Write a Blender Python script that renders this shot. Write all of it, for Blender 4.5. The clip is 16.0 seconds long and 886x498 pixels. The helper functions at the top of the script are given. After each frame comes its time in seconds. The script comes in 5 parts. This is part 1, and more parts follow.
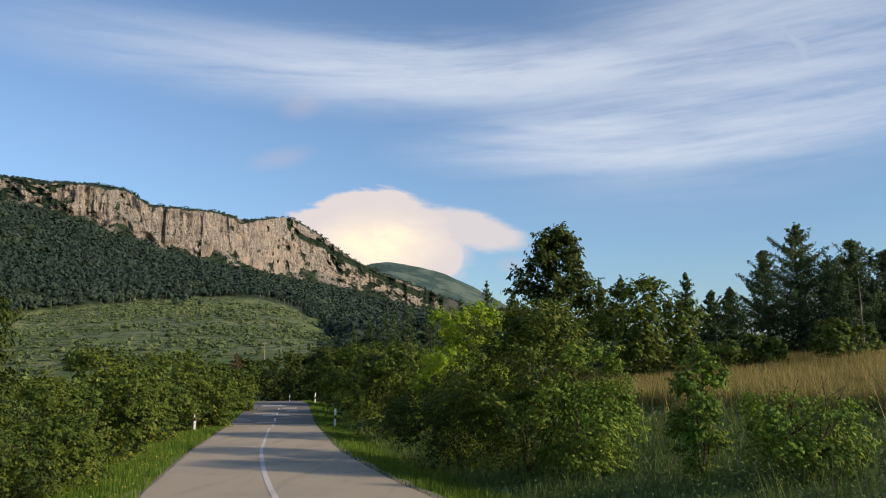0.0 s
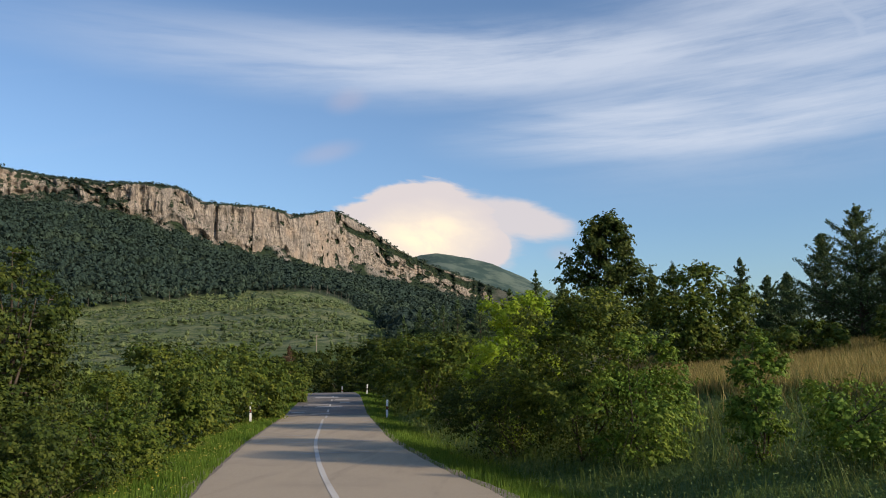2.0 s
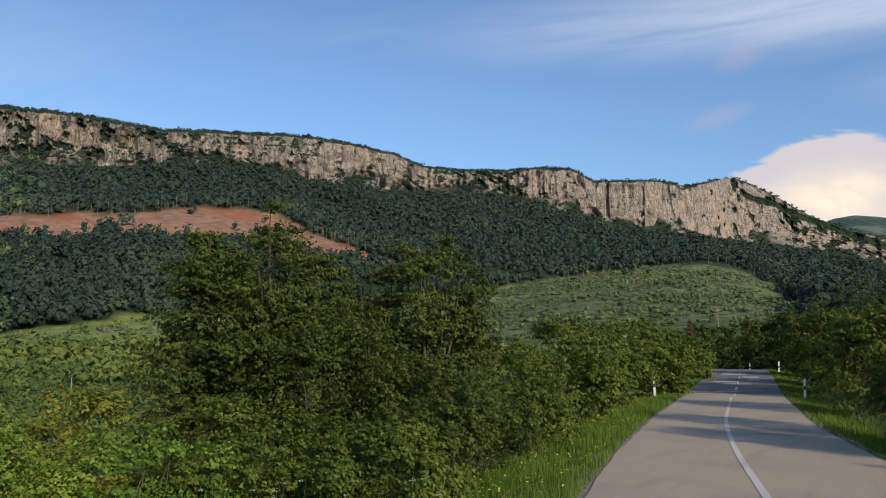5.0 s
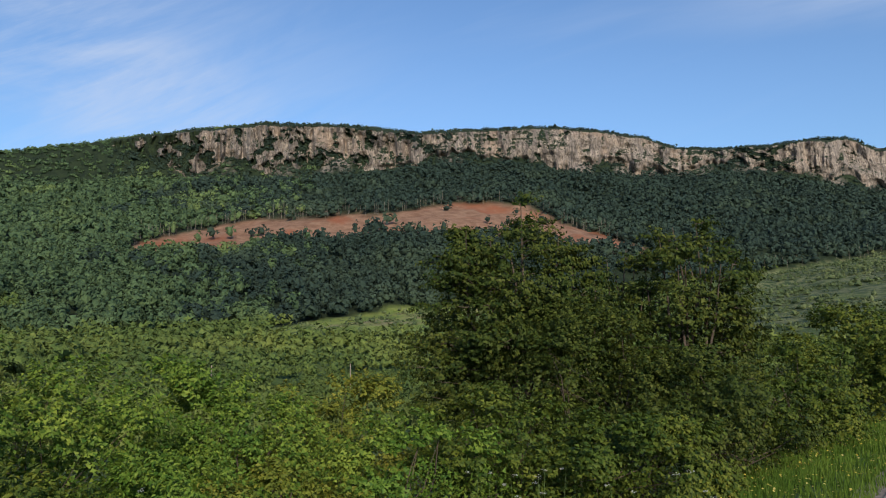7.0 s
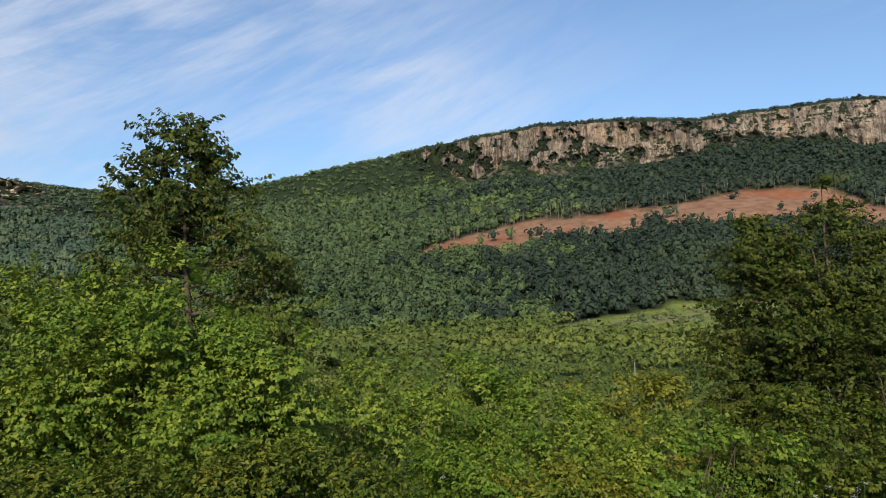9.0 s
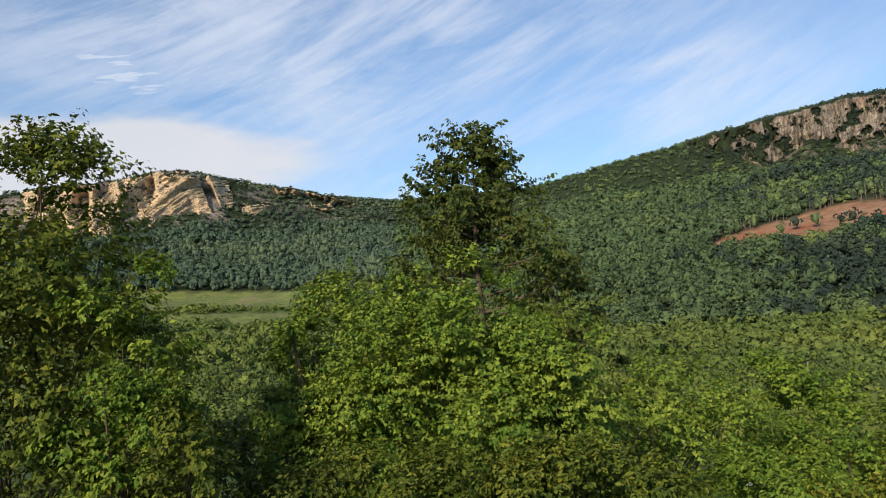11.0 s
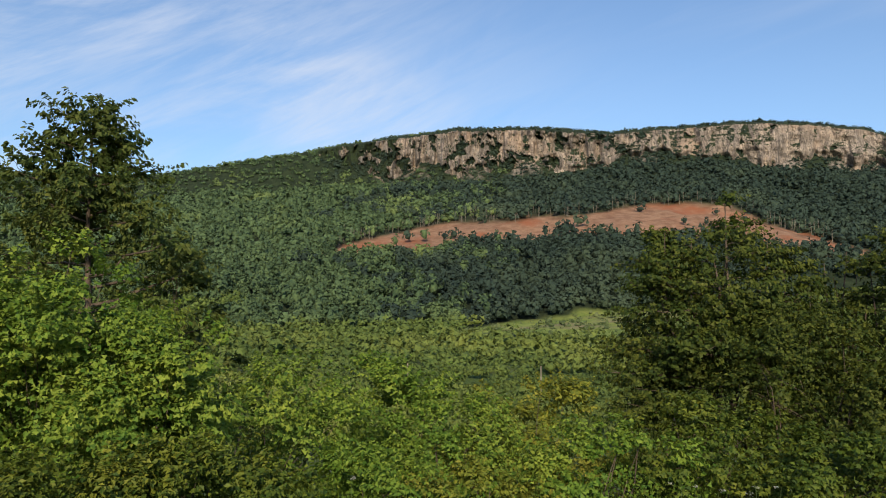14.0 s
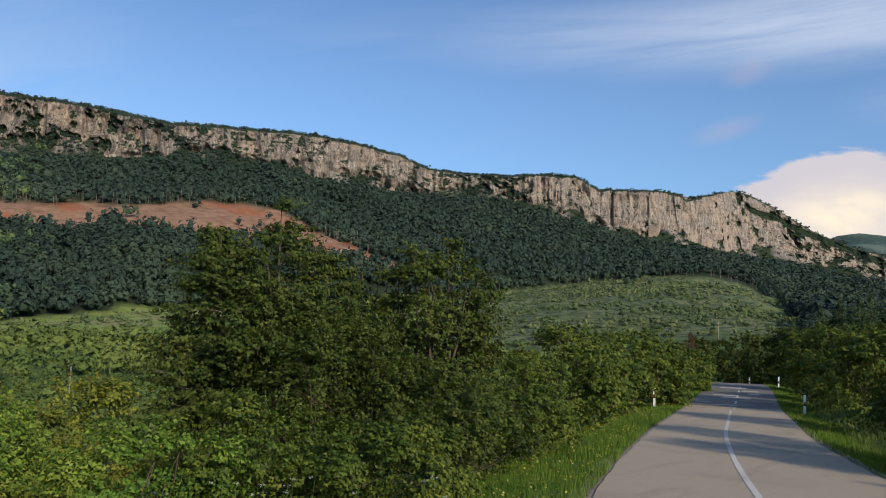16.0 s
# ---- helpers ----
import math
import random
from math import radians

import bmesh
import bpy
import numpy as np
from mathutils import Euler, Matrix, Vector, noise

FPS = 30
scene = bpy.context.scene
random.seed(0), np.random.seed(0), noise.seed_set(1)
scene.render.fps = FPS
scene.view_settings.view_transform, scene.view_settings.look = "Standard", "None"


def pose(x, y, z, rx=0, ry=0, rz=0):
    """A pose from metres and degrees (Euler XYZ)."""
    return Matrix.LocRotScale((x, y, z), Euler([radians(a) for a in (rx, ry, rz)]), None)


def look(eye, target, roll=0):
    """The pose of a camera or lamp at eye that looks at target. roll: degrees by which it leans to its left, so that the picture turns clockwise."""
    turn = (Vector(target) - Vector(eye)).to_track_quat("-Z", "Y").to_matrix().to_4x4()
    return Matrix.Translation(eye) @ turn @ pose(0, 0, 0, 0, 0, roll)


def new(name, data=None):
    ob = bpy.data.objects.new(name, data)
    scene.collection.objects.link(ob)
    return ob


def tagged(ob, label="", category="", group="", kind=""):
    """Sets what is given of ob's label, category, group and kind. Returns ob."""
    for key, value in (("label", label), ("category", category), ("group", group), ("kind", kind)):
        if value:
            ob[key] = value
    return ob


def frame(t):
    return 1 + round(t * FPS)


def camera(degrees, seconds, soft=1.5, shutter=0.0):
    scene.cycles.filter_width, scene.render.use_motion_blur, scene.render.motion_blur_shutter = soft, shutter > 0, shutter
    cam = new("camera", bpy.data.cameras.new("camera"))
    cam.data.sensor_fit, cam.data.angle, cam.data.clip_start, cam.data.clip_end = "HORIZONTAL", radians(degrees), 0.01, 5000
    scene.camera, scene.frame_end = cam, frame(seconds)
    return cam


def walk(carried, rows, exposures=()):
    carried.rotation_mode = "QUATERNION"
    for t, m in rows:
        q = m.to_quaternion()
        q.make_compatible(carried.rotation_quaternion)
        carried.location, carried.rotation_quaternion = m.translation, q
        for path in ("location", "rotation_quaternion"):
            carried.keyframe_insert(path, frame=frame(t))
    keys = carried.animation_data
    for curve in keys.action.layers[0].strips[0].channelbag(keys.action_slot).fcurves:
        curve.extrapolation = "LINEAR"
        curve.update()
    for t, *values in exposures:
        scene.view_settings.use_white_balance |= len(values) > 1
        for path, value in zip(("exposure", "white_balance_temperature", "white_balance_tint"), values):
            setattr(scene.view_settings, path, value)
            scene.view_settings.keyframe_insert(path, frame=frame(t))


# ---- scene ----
cam = camera(59.98, 16.0, soft=1.0)
EYE = 1.65          # eye over the road
SWAY = [             # seconds, and how far the camera drifts to the right and forwards from where it began
    (0, 0, 0), (3, -0.02, 0.09), (3.5, -0.09, 0.10), (5, -0.13, 0.08), (8, -0.10, 0.04), (10, -0.09, 0.0), (13, -0.11, 0.0), (16, -0.20, -0.07)]
TURNS = [           # seconds, yaw to the left, pitch, roll
    (0.0, -0.00, 8.20, -0.00),
    (0.5, 0.05, 8.02, -0.07),
    (1.0, 0.10, 7.94, -0.01),
    (1.5, 0.55, 7.74, 0.46),
    (2.0, 3.60, 7.53, 0.70),
    (2.5, 6.91, 6.89, 0.51),
    (3.0, 11.65, 6.44, -0.22),
    (3.5, 13.76, 6.19, 0.66),
    (4.0, 19.91, 6.12, 0.78),
    (4.5, 26.47, 6.02, 0.38),
    (5.0, 32.54, 5.97, 0.53),
    (5.2, 35.14, 6.00, 0.70),
    (6.2, 46.2, 5.75, 0.9),
    (7.3, 52.58, 5.45, 0.81),
    (7.5, 53.42, 5.48, 0.64),
    (8.0, 55.65, 5.46, 0.54),
    (8.5, 61.87, 5.46, 0.91),
    (9.0, 71.84, 5.69, 1.36),
    (9.5, 80.65, 5.85, 1.87),
    (10.0, 86.46, 5.95, 2.22),
    (10.2, 88.15, 5.94, 2.21),
    (11.2, 93.2, 6.0, 1.4),
    (12.3, 90.29, 5.85, 0.35),
    (12.5, 89.24, 5.78, 0.32),
    (13.0, 83.61, 5.61, 0.52),
    (13.5, 75.28, 5.60, 0.11),
    (14.0, 65.40, 5.70, -0.43),
    (14.5, 55.10, 5.86, -0.80),
    (15.0, 46.31, 6.01, -1.35),
    (15.5, 39.29, 6.11, -1.48),
    (16.0, 32.73, 6.19, -1.57),
]


def eye_at(t):
    """The camera turns where it stands, but for a small sway."""
    ts, xs, ys = zip(*SWAY)
    return float(np.interp(t, ts, xs)), float(np.interp(t, ts, ys)), EYE


walk(cam, [(t, pose(*eye_at(t), 0, 0, yaw) @ pose(0, 0, 0, pitch) @ pose(0, 0, 0, 0, roll) @ pose(0, 0, 0, 90))
           for t, yaw, pitch, roll in TURNS],
     # the phone's own exposure and white balance drift as it turns
     [(0, -0.03, 6500, 10), (2, -0.07, 6420, 10), (3, -0.12, 6280, 10), (5, -0.16, 6080, 10), (7.5, -0.19, 5920, 10), (8, -0.15, 5980, 10), (9, 0.02, 6550, 10),
      (10, 0.10, 6700, 10), (11.2, 0.15, 6740, 10), (12.5, 0.15, 6770, 10), (13.5, 0.07, 6690, 10), (14, 0.06, 6600, 10), (14.5, -0.15, 6080, 10), (15.5, -0.20, 5930, 10), (16, -0.18, 5980, 10)])

# ---- world, sun ----
SUN_AZ, SUN_EL = 243.0, 23.0      # degrees to the left of the first look, degrees over the horizon


def bearing(az, el=0.0):
    """The direction at az degrees to the left of straight ahead and el degrees up."""
    a, e = radians(az), radians(el)
    return Vector((-math.sin(a) * math.cos(e), math.cos(a) * math.cos(e), math.sin(e)))


sun = new("sun", bpy.data.lights.new("sun", "SUN"))
sun.data.energy, sun.data.angle, sun.data.color = 4.7, radians(3.0), (1.0, 0.83, 0.63)
sun.matrix_world = look(bearing(SUN_AZ, SUN_EL) * 100, (0, 0, 0))
scene.view_settings.exposure = 0.0


class Nodes:
    """A node tree with short names for its most used nodes."""

    def __init__(self, tree):
        self.tree = tree
        tree.nodes.clear()

    def add(self, kind, **inputs):
        n = self.tree.nodes.new(kind)
        for key, value in inputs.items():
            key = int(key[1:]) if key[0] == "i" and key[1:].isdigit() else key.replace("_", " ")
            self.put(n.inputs[key], value)
        return n

    def put(self, socket, value):
        if isinstance(value, bpy.types.NodeSocket):
            self.tree.links.new(value, socket)
        else:
            socket.default_value = value

    def math(self, op, a, b=0.0, c=0.0, clamp=False):
        n = self.add("ShaderNodeMath", i0=a, i1=b, i2=c)
        n.operation, n.use_clamp = op, clamp
        return n.outputs[0]

    def step(self, x, a, b, lo=0.0, hi=1.0):
        n = self.add("ShaderNodeMapRange", Value=x)
        n.interpolation_type = "SMOOTHSTEP"
        for k, v in zip(("From Min", "From Max", "To Min", "To Max"), (a, b, lo, hi)):
            self.put(n.inputs[k], v)
        return n.outputs[0]

    def mix(self, f, a, b, blend="MIX"):
        n = self.tree.nodes.new("ShaderNodeMix")
        n.data_type, n.blend_type = "RGBA", blend
        for s, v in ((n.inputs[0], f), (n.inputs[6], a), (n.inputs[7], b)):
            self.put(s, (*v, 1) if isinstance(v, tuple) and len(v) == 3 else v)
        return n.outputs[2]

    def noise(self, vector, scale, detail=4.0, rough=0.55, distort=0.0):
        n = self.add("ShaderNodeTexNoise", Scale=scale, Detail=detail, Roughness=rough, Distortion=distort)
        if vector is not None:
            self.put(n.inputs["Vector"], vector)
        return n.outputs[0]

    def scaled(self, vector, s):
        n = self.add("ShaderNodeVectorMath", i0=vector, i1=s)
        n.operation = "MULTIPLY"
        return n.outputs[0]


def make_sky():
    w = bpy.data.worlds.new("sky")
    scene.world = w
    w.use_nodes = True
    g = Nodes(w.node_tree)
    sky = g.add("ShaderNodeTexSky")
    sky.sky_type, sky.sun_disc = "NISHITA", False
    sky.sun_elevation, sky.sun_rotation = radians(SUN_EL), radians(-SUN_AZ)
    sky.air_density, sky.dust_density, sky.ozone_density = 1.0, 0.6, 2.0
    co = g.add("ShaderNodeTexCoord").outputs["Generated"]
    xyz = g.add("ShaderNodeSeparateXYZ", Vector=co)
    x, y, z = xyz.outputs
    # bearing and height in degrees
    az = g.math("MULTIPLY", g.math("ARCTAN2", g.math("MULTIPLY", x, -1), y), 57.29578)
    el = g.math("MULTIPLY", g.math("ARCSINE", z), 57.29578)

    def oval(a0, e0, ra, re, tilt=0.0, soft=0.6):
        """1 inside an oval of the sky, falling softly to 0 at its rim."""
        da, de = g.math("SUBTRACT", az, a0), g.math("SUBTRACT", el, e0)
        c, s = math.cos(radians(tilt)), math.sin(radians(tilt))
        u = g.math("ADD", g.math("MULTIPLY", da, c / ra), g.math("MULTIPLY", de, s / ra))
        v = g.math("ADD", g.math("MULTIPLY", de, c / re), g.math("MULTIPLY", da, -s / re))
        d = g.math("SQRT", g.math("ADD", g.math("MULTIPLY", u, u), g.math("MULTIPLY", v, v)))
        return d, g.step(d, 1.0 + soft, 1.0 - soft)

    def plane(tilt, sx, sy, seed):
        """Bearing and height as a streaked vector."""
        c, s = math.cos(radians(tilt)), math.sin(radians(tilt))
        u = g.math("ADD", g.math("MULTIPLY", az, c), g.math("MULTIPLY", el, s))
        v = g.math("SUBTRACT", g.math("MULTIPLY", el, c), g.math("MULTIPLY", az, s))
        n = g.add("ShaderNodeCombineXYZ", X=g.math("MULTIPLY", u, sx), Y=g.math("MULTIPLY", v, sy), Z=seed)
        return n.outputs[0]

    # high cirrus: a broad fan on one side, ripples and streaks on the other
    fan = g.noise(plane(0, 0.030, 0.22, 3.0), 1.0, 9, 0.62, 0.4)
    thread = g.noise(plane(-3, 0.07, 1.1, 6.0), 1.0, 6, 0.6, 0.5)
    arc, _ = oval(-14.5, 17.5, 12.5, 8.6, 0, 0.2)
    arc = g.math("MULTIPLY", g.step(g.math("ABSOLUTE", g.math("SUBTRACT", g.math("ADD", arc, g.math("MULTIPLY", fan, 0.25)), 1.12)), 0.10, 0.0), g.math("MULTIPLY", g.step(az, -16, -21), g.step(el, 17.5, 20)))
    fan_mask = g.math("MAXIMUM", g.math("MAXIMUM", oval(-2, 21.0, 26, 2.4, 1, 0.75)[1], oval(-19, 16.4, 18, 2.9, -2, 0.45)[1]),
                      g.math("MULTIPLY", oval(-22, 20.0, 15, 6.5, -8, 0.7)[1], 0.85))
    fan = g.math("ADD", g.math("MULTIPLY", fan, 0.74), g.math("MULTIPLY", thread, 0.26))
    fan = g.math("MULTIPLY", g.step(fan, 0.26, 0.66), fan_mask)
    fan = g.math("MAXIMUM", fan, g.math("MULTIPLY", arc, 0.62))
    veil = g.noise(plane(-24, 0.05, 0.19, 8.0), 1.0, 8, 0.62, 0.6)
    veil_mask = g.math("MAXIMUM", oval(104, 22, 34, 12, 10, 0.8)[1], g.math("MULTIPLY", oval(75, 16.5, 11, 5.0, 12, 0.7)[1], 1.0))
    strand = g.noise(plane(-27, 0.10, 0.95, 15.0), 1.0, 6, 0.62, 0.5)
    veil = g.math("ADD", g.math("MULTIPLY", veil, 0.75), g.math("MULTIPLY", strand, 0.25))
    veil = g.math("MULTIPLY", g.step(veil, 0.33, 0.66), veil_mask)
    wisp = g.noise(plane(-12, 0.035, 0.42, 5.0), 1.0, 5, 0.5, 0.5)
    wisp = g.math("MULTIPLY", g.step(wisp, 0.52, 0.82), oval(52, 21, 34, 9, 8, 0.7)[1])
    ripple = g.math("MULTIPLY", g.step(g.noise(plane(-8, 0.22, 1.5, 12.0), 1.0, 3, 0.5), 0.50, 0.60), oval(116, 18.3, 3.6, 1.7, 10, 0.5)[1])
    veil = g.math("MAXIMUM", veil, g.math("MULTIPLY", ripple, 0.95))
    cirrus = g.math("ADD", g.math("MULTIPLY", fan, 1.05), g.math("MULTIPLY", veil, 0.85), clamp=True)
    cirrus = g.math("ADD", cirrus, g.math("MULTIPLY", wisp, 0.13), clamp=True)
    # low bank far off behind the second hill
    edge = g.noise(plane(0, 0.10, 0.35, 1.0), 1.0, 5, 0.5)
    bank = oval(118, 11.4, 15, 3.9, -6, 0.35)[0]
    bank = g.step(g.math("ADD", bank, g.math("MULTIPLY", g.math("SUBTRACT", edge, 0.5), 0.9)), 1.12, 0.72)
    # cap cloud over the far summit, and a few small puffs
    fray = g.noise(plane(4, 0.26, 0.8, 2.0), 1.0, 8, 0.55, 0.4)
    shift = g.math("MULTIPLY", g.math("SUBTRACT", fray, 0.5), 0.55)
    cap_a = g.math("ADD", oval(4.9, 8.6, 6.9, 4.0, 3, 0.2)[0], shift)
    cap_b = g.math("ADD", oval(-1.6, 9.7, 4.6, 1.45, 10, 0.2)[0], g.math("MULTIPLY", shift, 1.6))
    cap_c = g.math("ADD", oval(0.3, 7.6, 1.9, 1.7, 0, 0.2)[0], shift)
    cap = g.math("MAXIMUM", g.step(cap_a, g.step(az, 4.0, -1.0, 1.05, 1.16), g.step(az, 4.0, -1.0, 0.93, 0.74)), g.math("MAXIMUM", g.math("MULTIPLY", g.step(cap_b, 1.2, 0.7), 0.9), g.step(cap_c, 1.15, 0.85)))
    puffs = g.math("MAXIMUM", oval(12.3, 14.6, 1.9, 0.6, -14, 0.8)[1], oval(10.8, 18.4, 1.3, 0.7, -14, 0.8)[1])
    puffs = g.math("MAXIMUM", puffs, oval(-5.2, 7.0, 0.9, 0.5, 0, 0.7)[1])
    puffs = g.math("MULTIPLY", puffs, 0.25)
    base = g.mix(1.0, sky.outputs[0], (0.92, 1.0, 1.10), "MULTIPLY")
    low = g.add("ShaderNodeCombineXYZ", X=g.step(el, 0.0, 18.0, 0.75, 1.0), Y=g.step(el, 0.0, 18.0, 0.83, 1.0), Z=g.step(el, 0.0, 18.0, 0.89, 1.0))
    base = g.mix(1.0, base, low.outputs[0], "MULTIPLY")
    col = g.mix(g.math("MULTIPLY", cirrus, 0.8), base, (4.9, 5.3, 6.1))
    col = g.mix(g.math("MULTIPLY", bank, 0.8), col, (4.9, 4.9, 5.1))
    col = g.mix(puffs, col, (4.6, 3.8, 4.0))
    glow = g.step(g.math("ADD", oval(5.0, 8.3, 5.5, 2.9, 0, 0.9)[0], g.math("MULTIPLY", shift, 0.7)), 1.15, 0.1)
    billow = g.step(g.noise(plane(12, 0.30, 0.62, 9.0), 1.0, 7, 0.6, 0.3), 0.36, 0.66)
    glow = g.math("MULTIPLY", glow, g.math("ADD", g.math("MULTIPLY", billow, 0.45), 0.62))
    col = g.mix(cap, col, g.mix(glow, (5.5, 4.95, 4.9), (8.6, 7.2, 5.2)))
    bg = g.add("ShaderNodeBackground", Color=col, Strength=0.145)
    out = g.add("ShaderNodeOutputWorld")
    g.put(out.inputs[0], bg.outputs[0])


make_sky()

# ---- materials ----


def material(name, rough=0.85):
    m = bpy.data.materials.new(name)
    m.use_nodes = True
    g = Nodes(m.node_tree)
    b = g.add("ShaderNodeBsdfPrincipled", Roughness=rough)
    b.inputs["Specular IOR Level"].default_value = 0.25
    out = g.add("ShaderNodeOutputMaterial", Surface=b.outputs[0])
    return m, g, b, out


def bump(g, b, height, strength, distance):
    g.put(b.inputs["Normal"], g.add("ShaderNodeBump", Strength=strength, Distance=distance, Height=height).outputs[0])


def leaf_material(name, dark, light, tip, glow=0.17, rough=0.48):
    """Leaves that vary one by one and let some light through."""
    m, g, b, out = material(name, rough + 0.1)
    b.inputs["Specular IOR Level"].default_value = 0.13
    rnd = g.add("ShaderNodeNewGeometry").outputs["Random Per Island"]
    pos = g.add("ShaderNodeTexCoord").outputs["Object"]
    patch = g.step(g.noise(pos, 0.9, 3), 0.35, 0.68)
    col = g.mix(rnd, dark, light)
    col = g.mix(g.math("MULTIPLY", patch, g.math("MULTIPLY", rnd, 0.8)), col, tip)
    g.put(b.inputs["Base Color"], col)
    tr = g.add("ShaderNodeBsdfTranslucent", Color=g.mix(0.5, col, tip))
    mx = g.add("ShaderNodeMixShader", Fac=glow, i1=b.outputs[0], i2=tr.outputs[0])
    g.put(out.inputs["Surface"], mx.outputs[0])
    return m


def plain_material(name, a, b2, scale, rough=0.85, bumpy=0.3, stretch=(1, 1, 1), dist=0.02):
    m, g, b, _ = material(name, rough)
    pos = g.scaled(g.add("ShaderNodeTexCoord").outputs["Object"], stretch)
    n = g.noise(pos, scale, 6, 0.6)
    n2 = g.noise(pos, scale * 0.15, 3)
    col = g.mix(g.step(n, 0.3, 0.7), a, b2)
    col = g.mix(g.math("MULTIPLY", g.step(n2, 0.4, 0.75), 0.35), col, tuple(0.6 * v for v in a))
    g.put(b.inputs["Base Color"], col)
    bump(g, b, n, bumpy, dist)
    return m


def ground_material():
    """Land cover: meadow, dry grass, forest floor, bare red soil and rough pasture by weights on the mesh."""
    m, g, b, _ = material("ground", 0.95)
    pos = g.add("ShaderNodeTexCoord").outputs["Object"]
    w = g.add("ShaderNodeVertexColor")
    w.layer_name = "cover"
    s = g.add("ShaderNodeSeparateColor", Color=w.outputs[0])
    w2 = g.add("ShaderNodeVertexColor")
    w2.layer_name = "cover_b"
    s2 = g.add("ShaderNodeSeparateColor", Color=w2.outputs[0])
    fine, mid, wide = g.noise(pos, 3.0, 6), g.noise(pos, 0.12, 6, 0.65), g.noise(pos, 0.022, 5)
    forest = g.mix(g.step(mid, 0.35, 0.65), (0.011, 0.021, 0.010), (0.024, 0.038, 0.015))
    meadow = g.mix(g.step(fine, 0.3, 0.7), (0.045, 0.085, 0.018), (0.095, 0.14, 0.03))
    meadow = g.mix(g.step(wide, 0.45, 0.7), meadow, (0.11, 0.125, 0.04))
    streak = g.noise(pos, 0.16, 7, 0.75, 0.4)
    rough = g.mix(g.step(streak, 0.43, 0.57), (0.040, 0.068, 0.024), (0.165, 0.180, 0.078))
    rough = g.mix(g.step(wide, 0.5, 0.72), rough, (0.125, 0.165, 0.048))
    soil = g.mix(g.step(mid, 0.32, 0.68), (0.20, 0.105, 0.060), (0.32, 0.195, 0.120))
    soil = g.mix(g.step(g.noise(pos, 0.4, 5, 0.7), 0.62, 0.72), soil, (0.34, 0.28, 0.20))
    soil = g.mix(g.step(wide, 0.52, 0.7), soil, (0.27, 0.10, 0.048))
    dry = g.mix(g.step(fine, 0.3, 0.7), (0.15, 0.14, 0.045), (0.27, 0.22, 0.075))
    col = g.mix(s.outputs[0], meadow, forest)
    col = g.mix(s.outputs[1], col, soil)
    col = g.mix(s.outputs[2], col, rough)
    col = g.mix(s2.outputs[0], col, dry)
    w3 = g.add("ShaderNodeVertexColor")
    w3.layer_name = "cover_c"
    field = g.mix(g.step(g.noise(pos, 0.09, 6, 0.7), 0.38, 0.62), (0.13, 0.19, 0.035), (0.24, 0.285, 0.06))
    field = g.mix(g.step(wide, 0.5, 0.66), field, (0.24, 0.21, 0.10))
    col = g.mix(g.add("ShaderNodeSeparateColor", Color=w3.outputs[0]).outputs[0], col, field)
    stone = g.mix(g.step(g.noise(pos, 0.3, 6, 0.7), 0.4, 0.6), (0.10, 0.09, 0.08), (0.30, 0.26, 0.22))
    # far summit: its haze is put into this pale blue-green colour
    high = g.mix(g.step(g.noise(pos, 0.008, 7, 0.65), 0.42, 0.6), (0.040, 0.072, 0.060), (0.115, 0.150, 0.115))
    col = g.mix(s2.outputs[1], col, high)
    col = g.mix(s2.outputs[2], col, stone)
    g.put(b.inputs["Base Color"], col)
    bump(g, b, g.math("ADD", fine, g.math("MULTIPLY", mid, 3)), 0.5, 0.5)
    return m


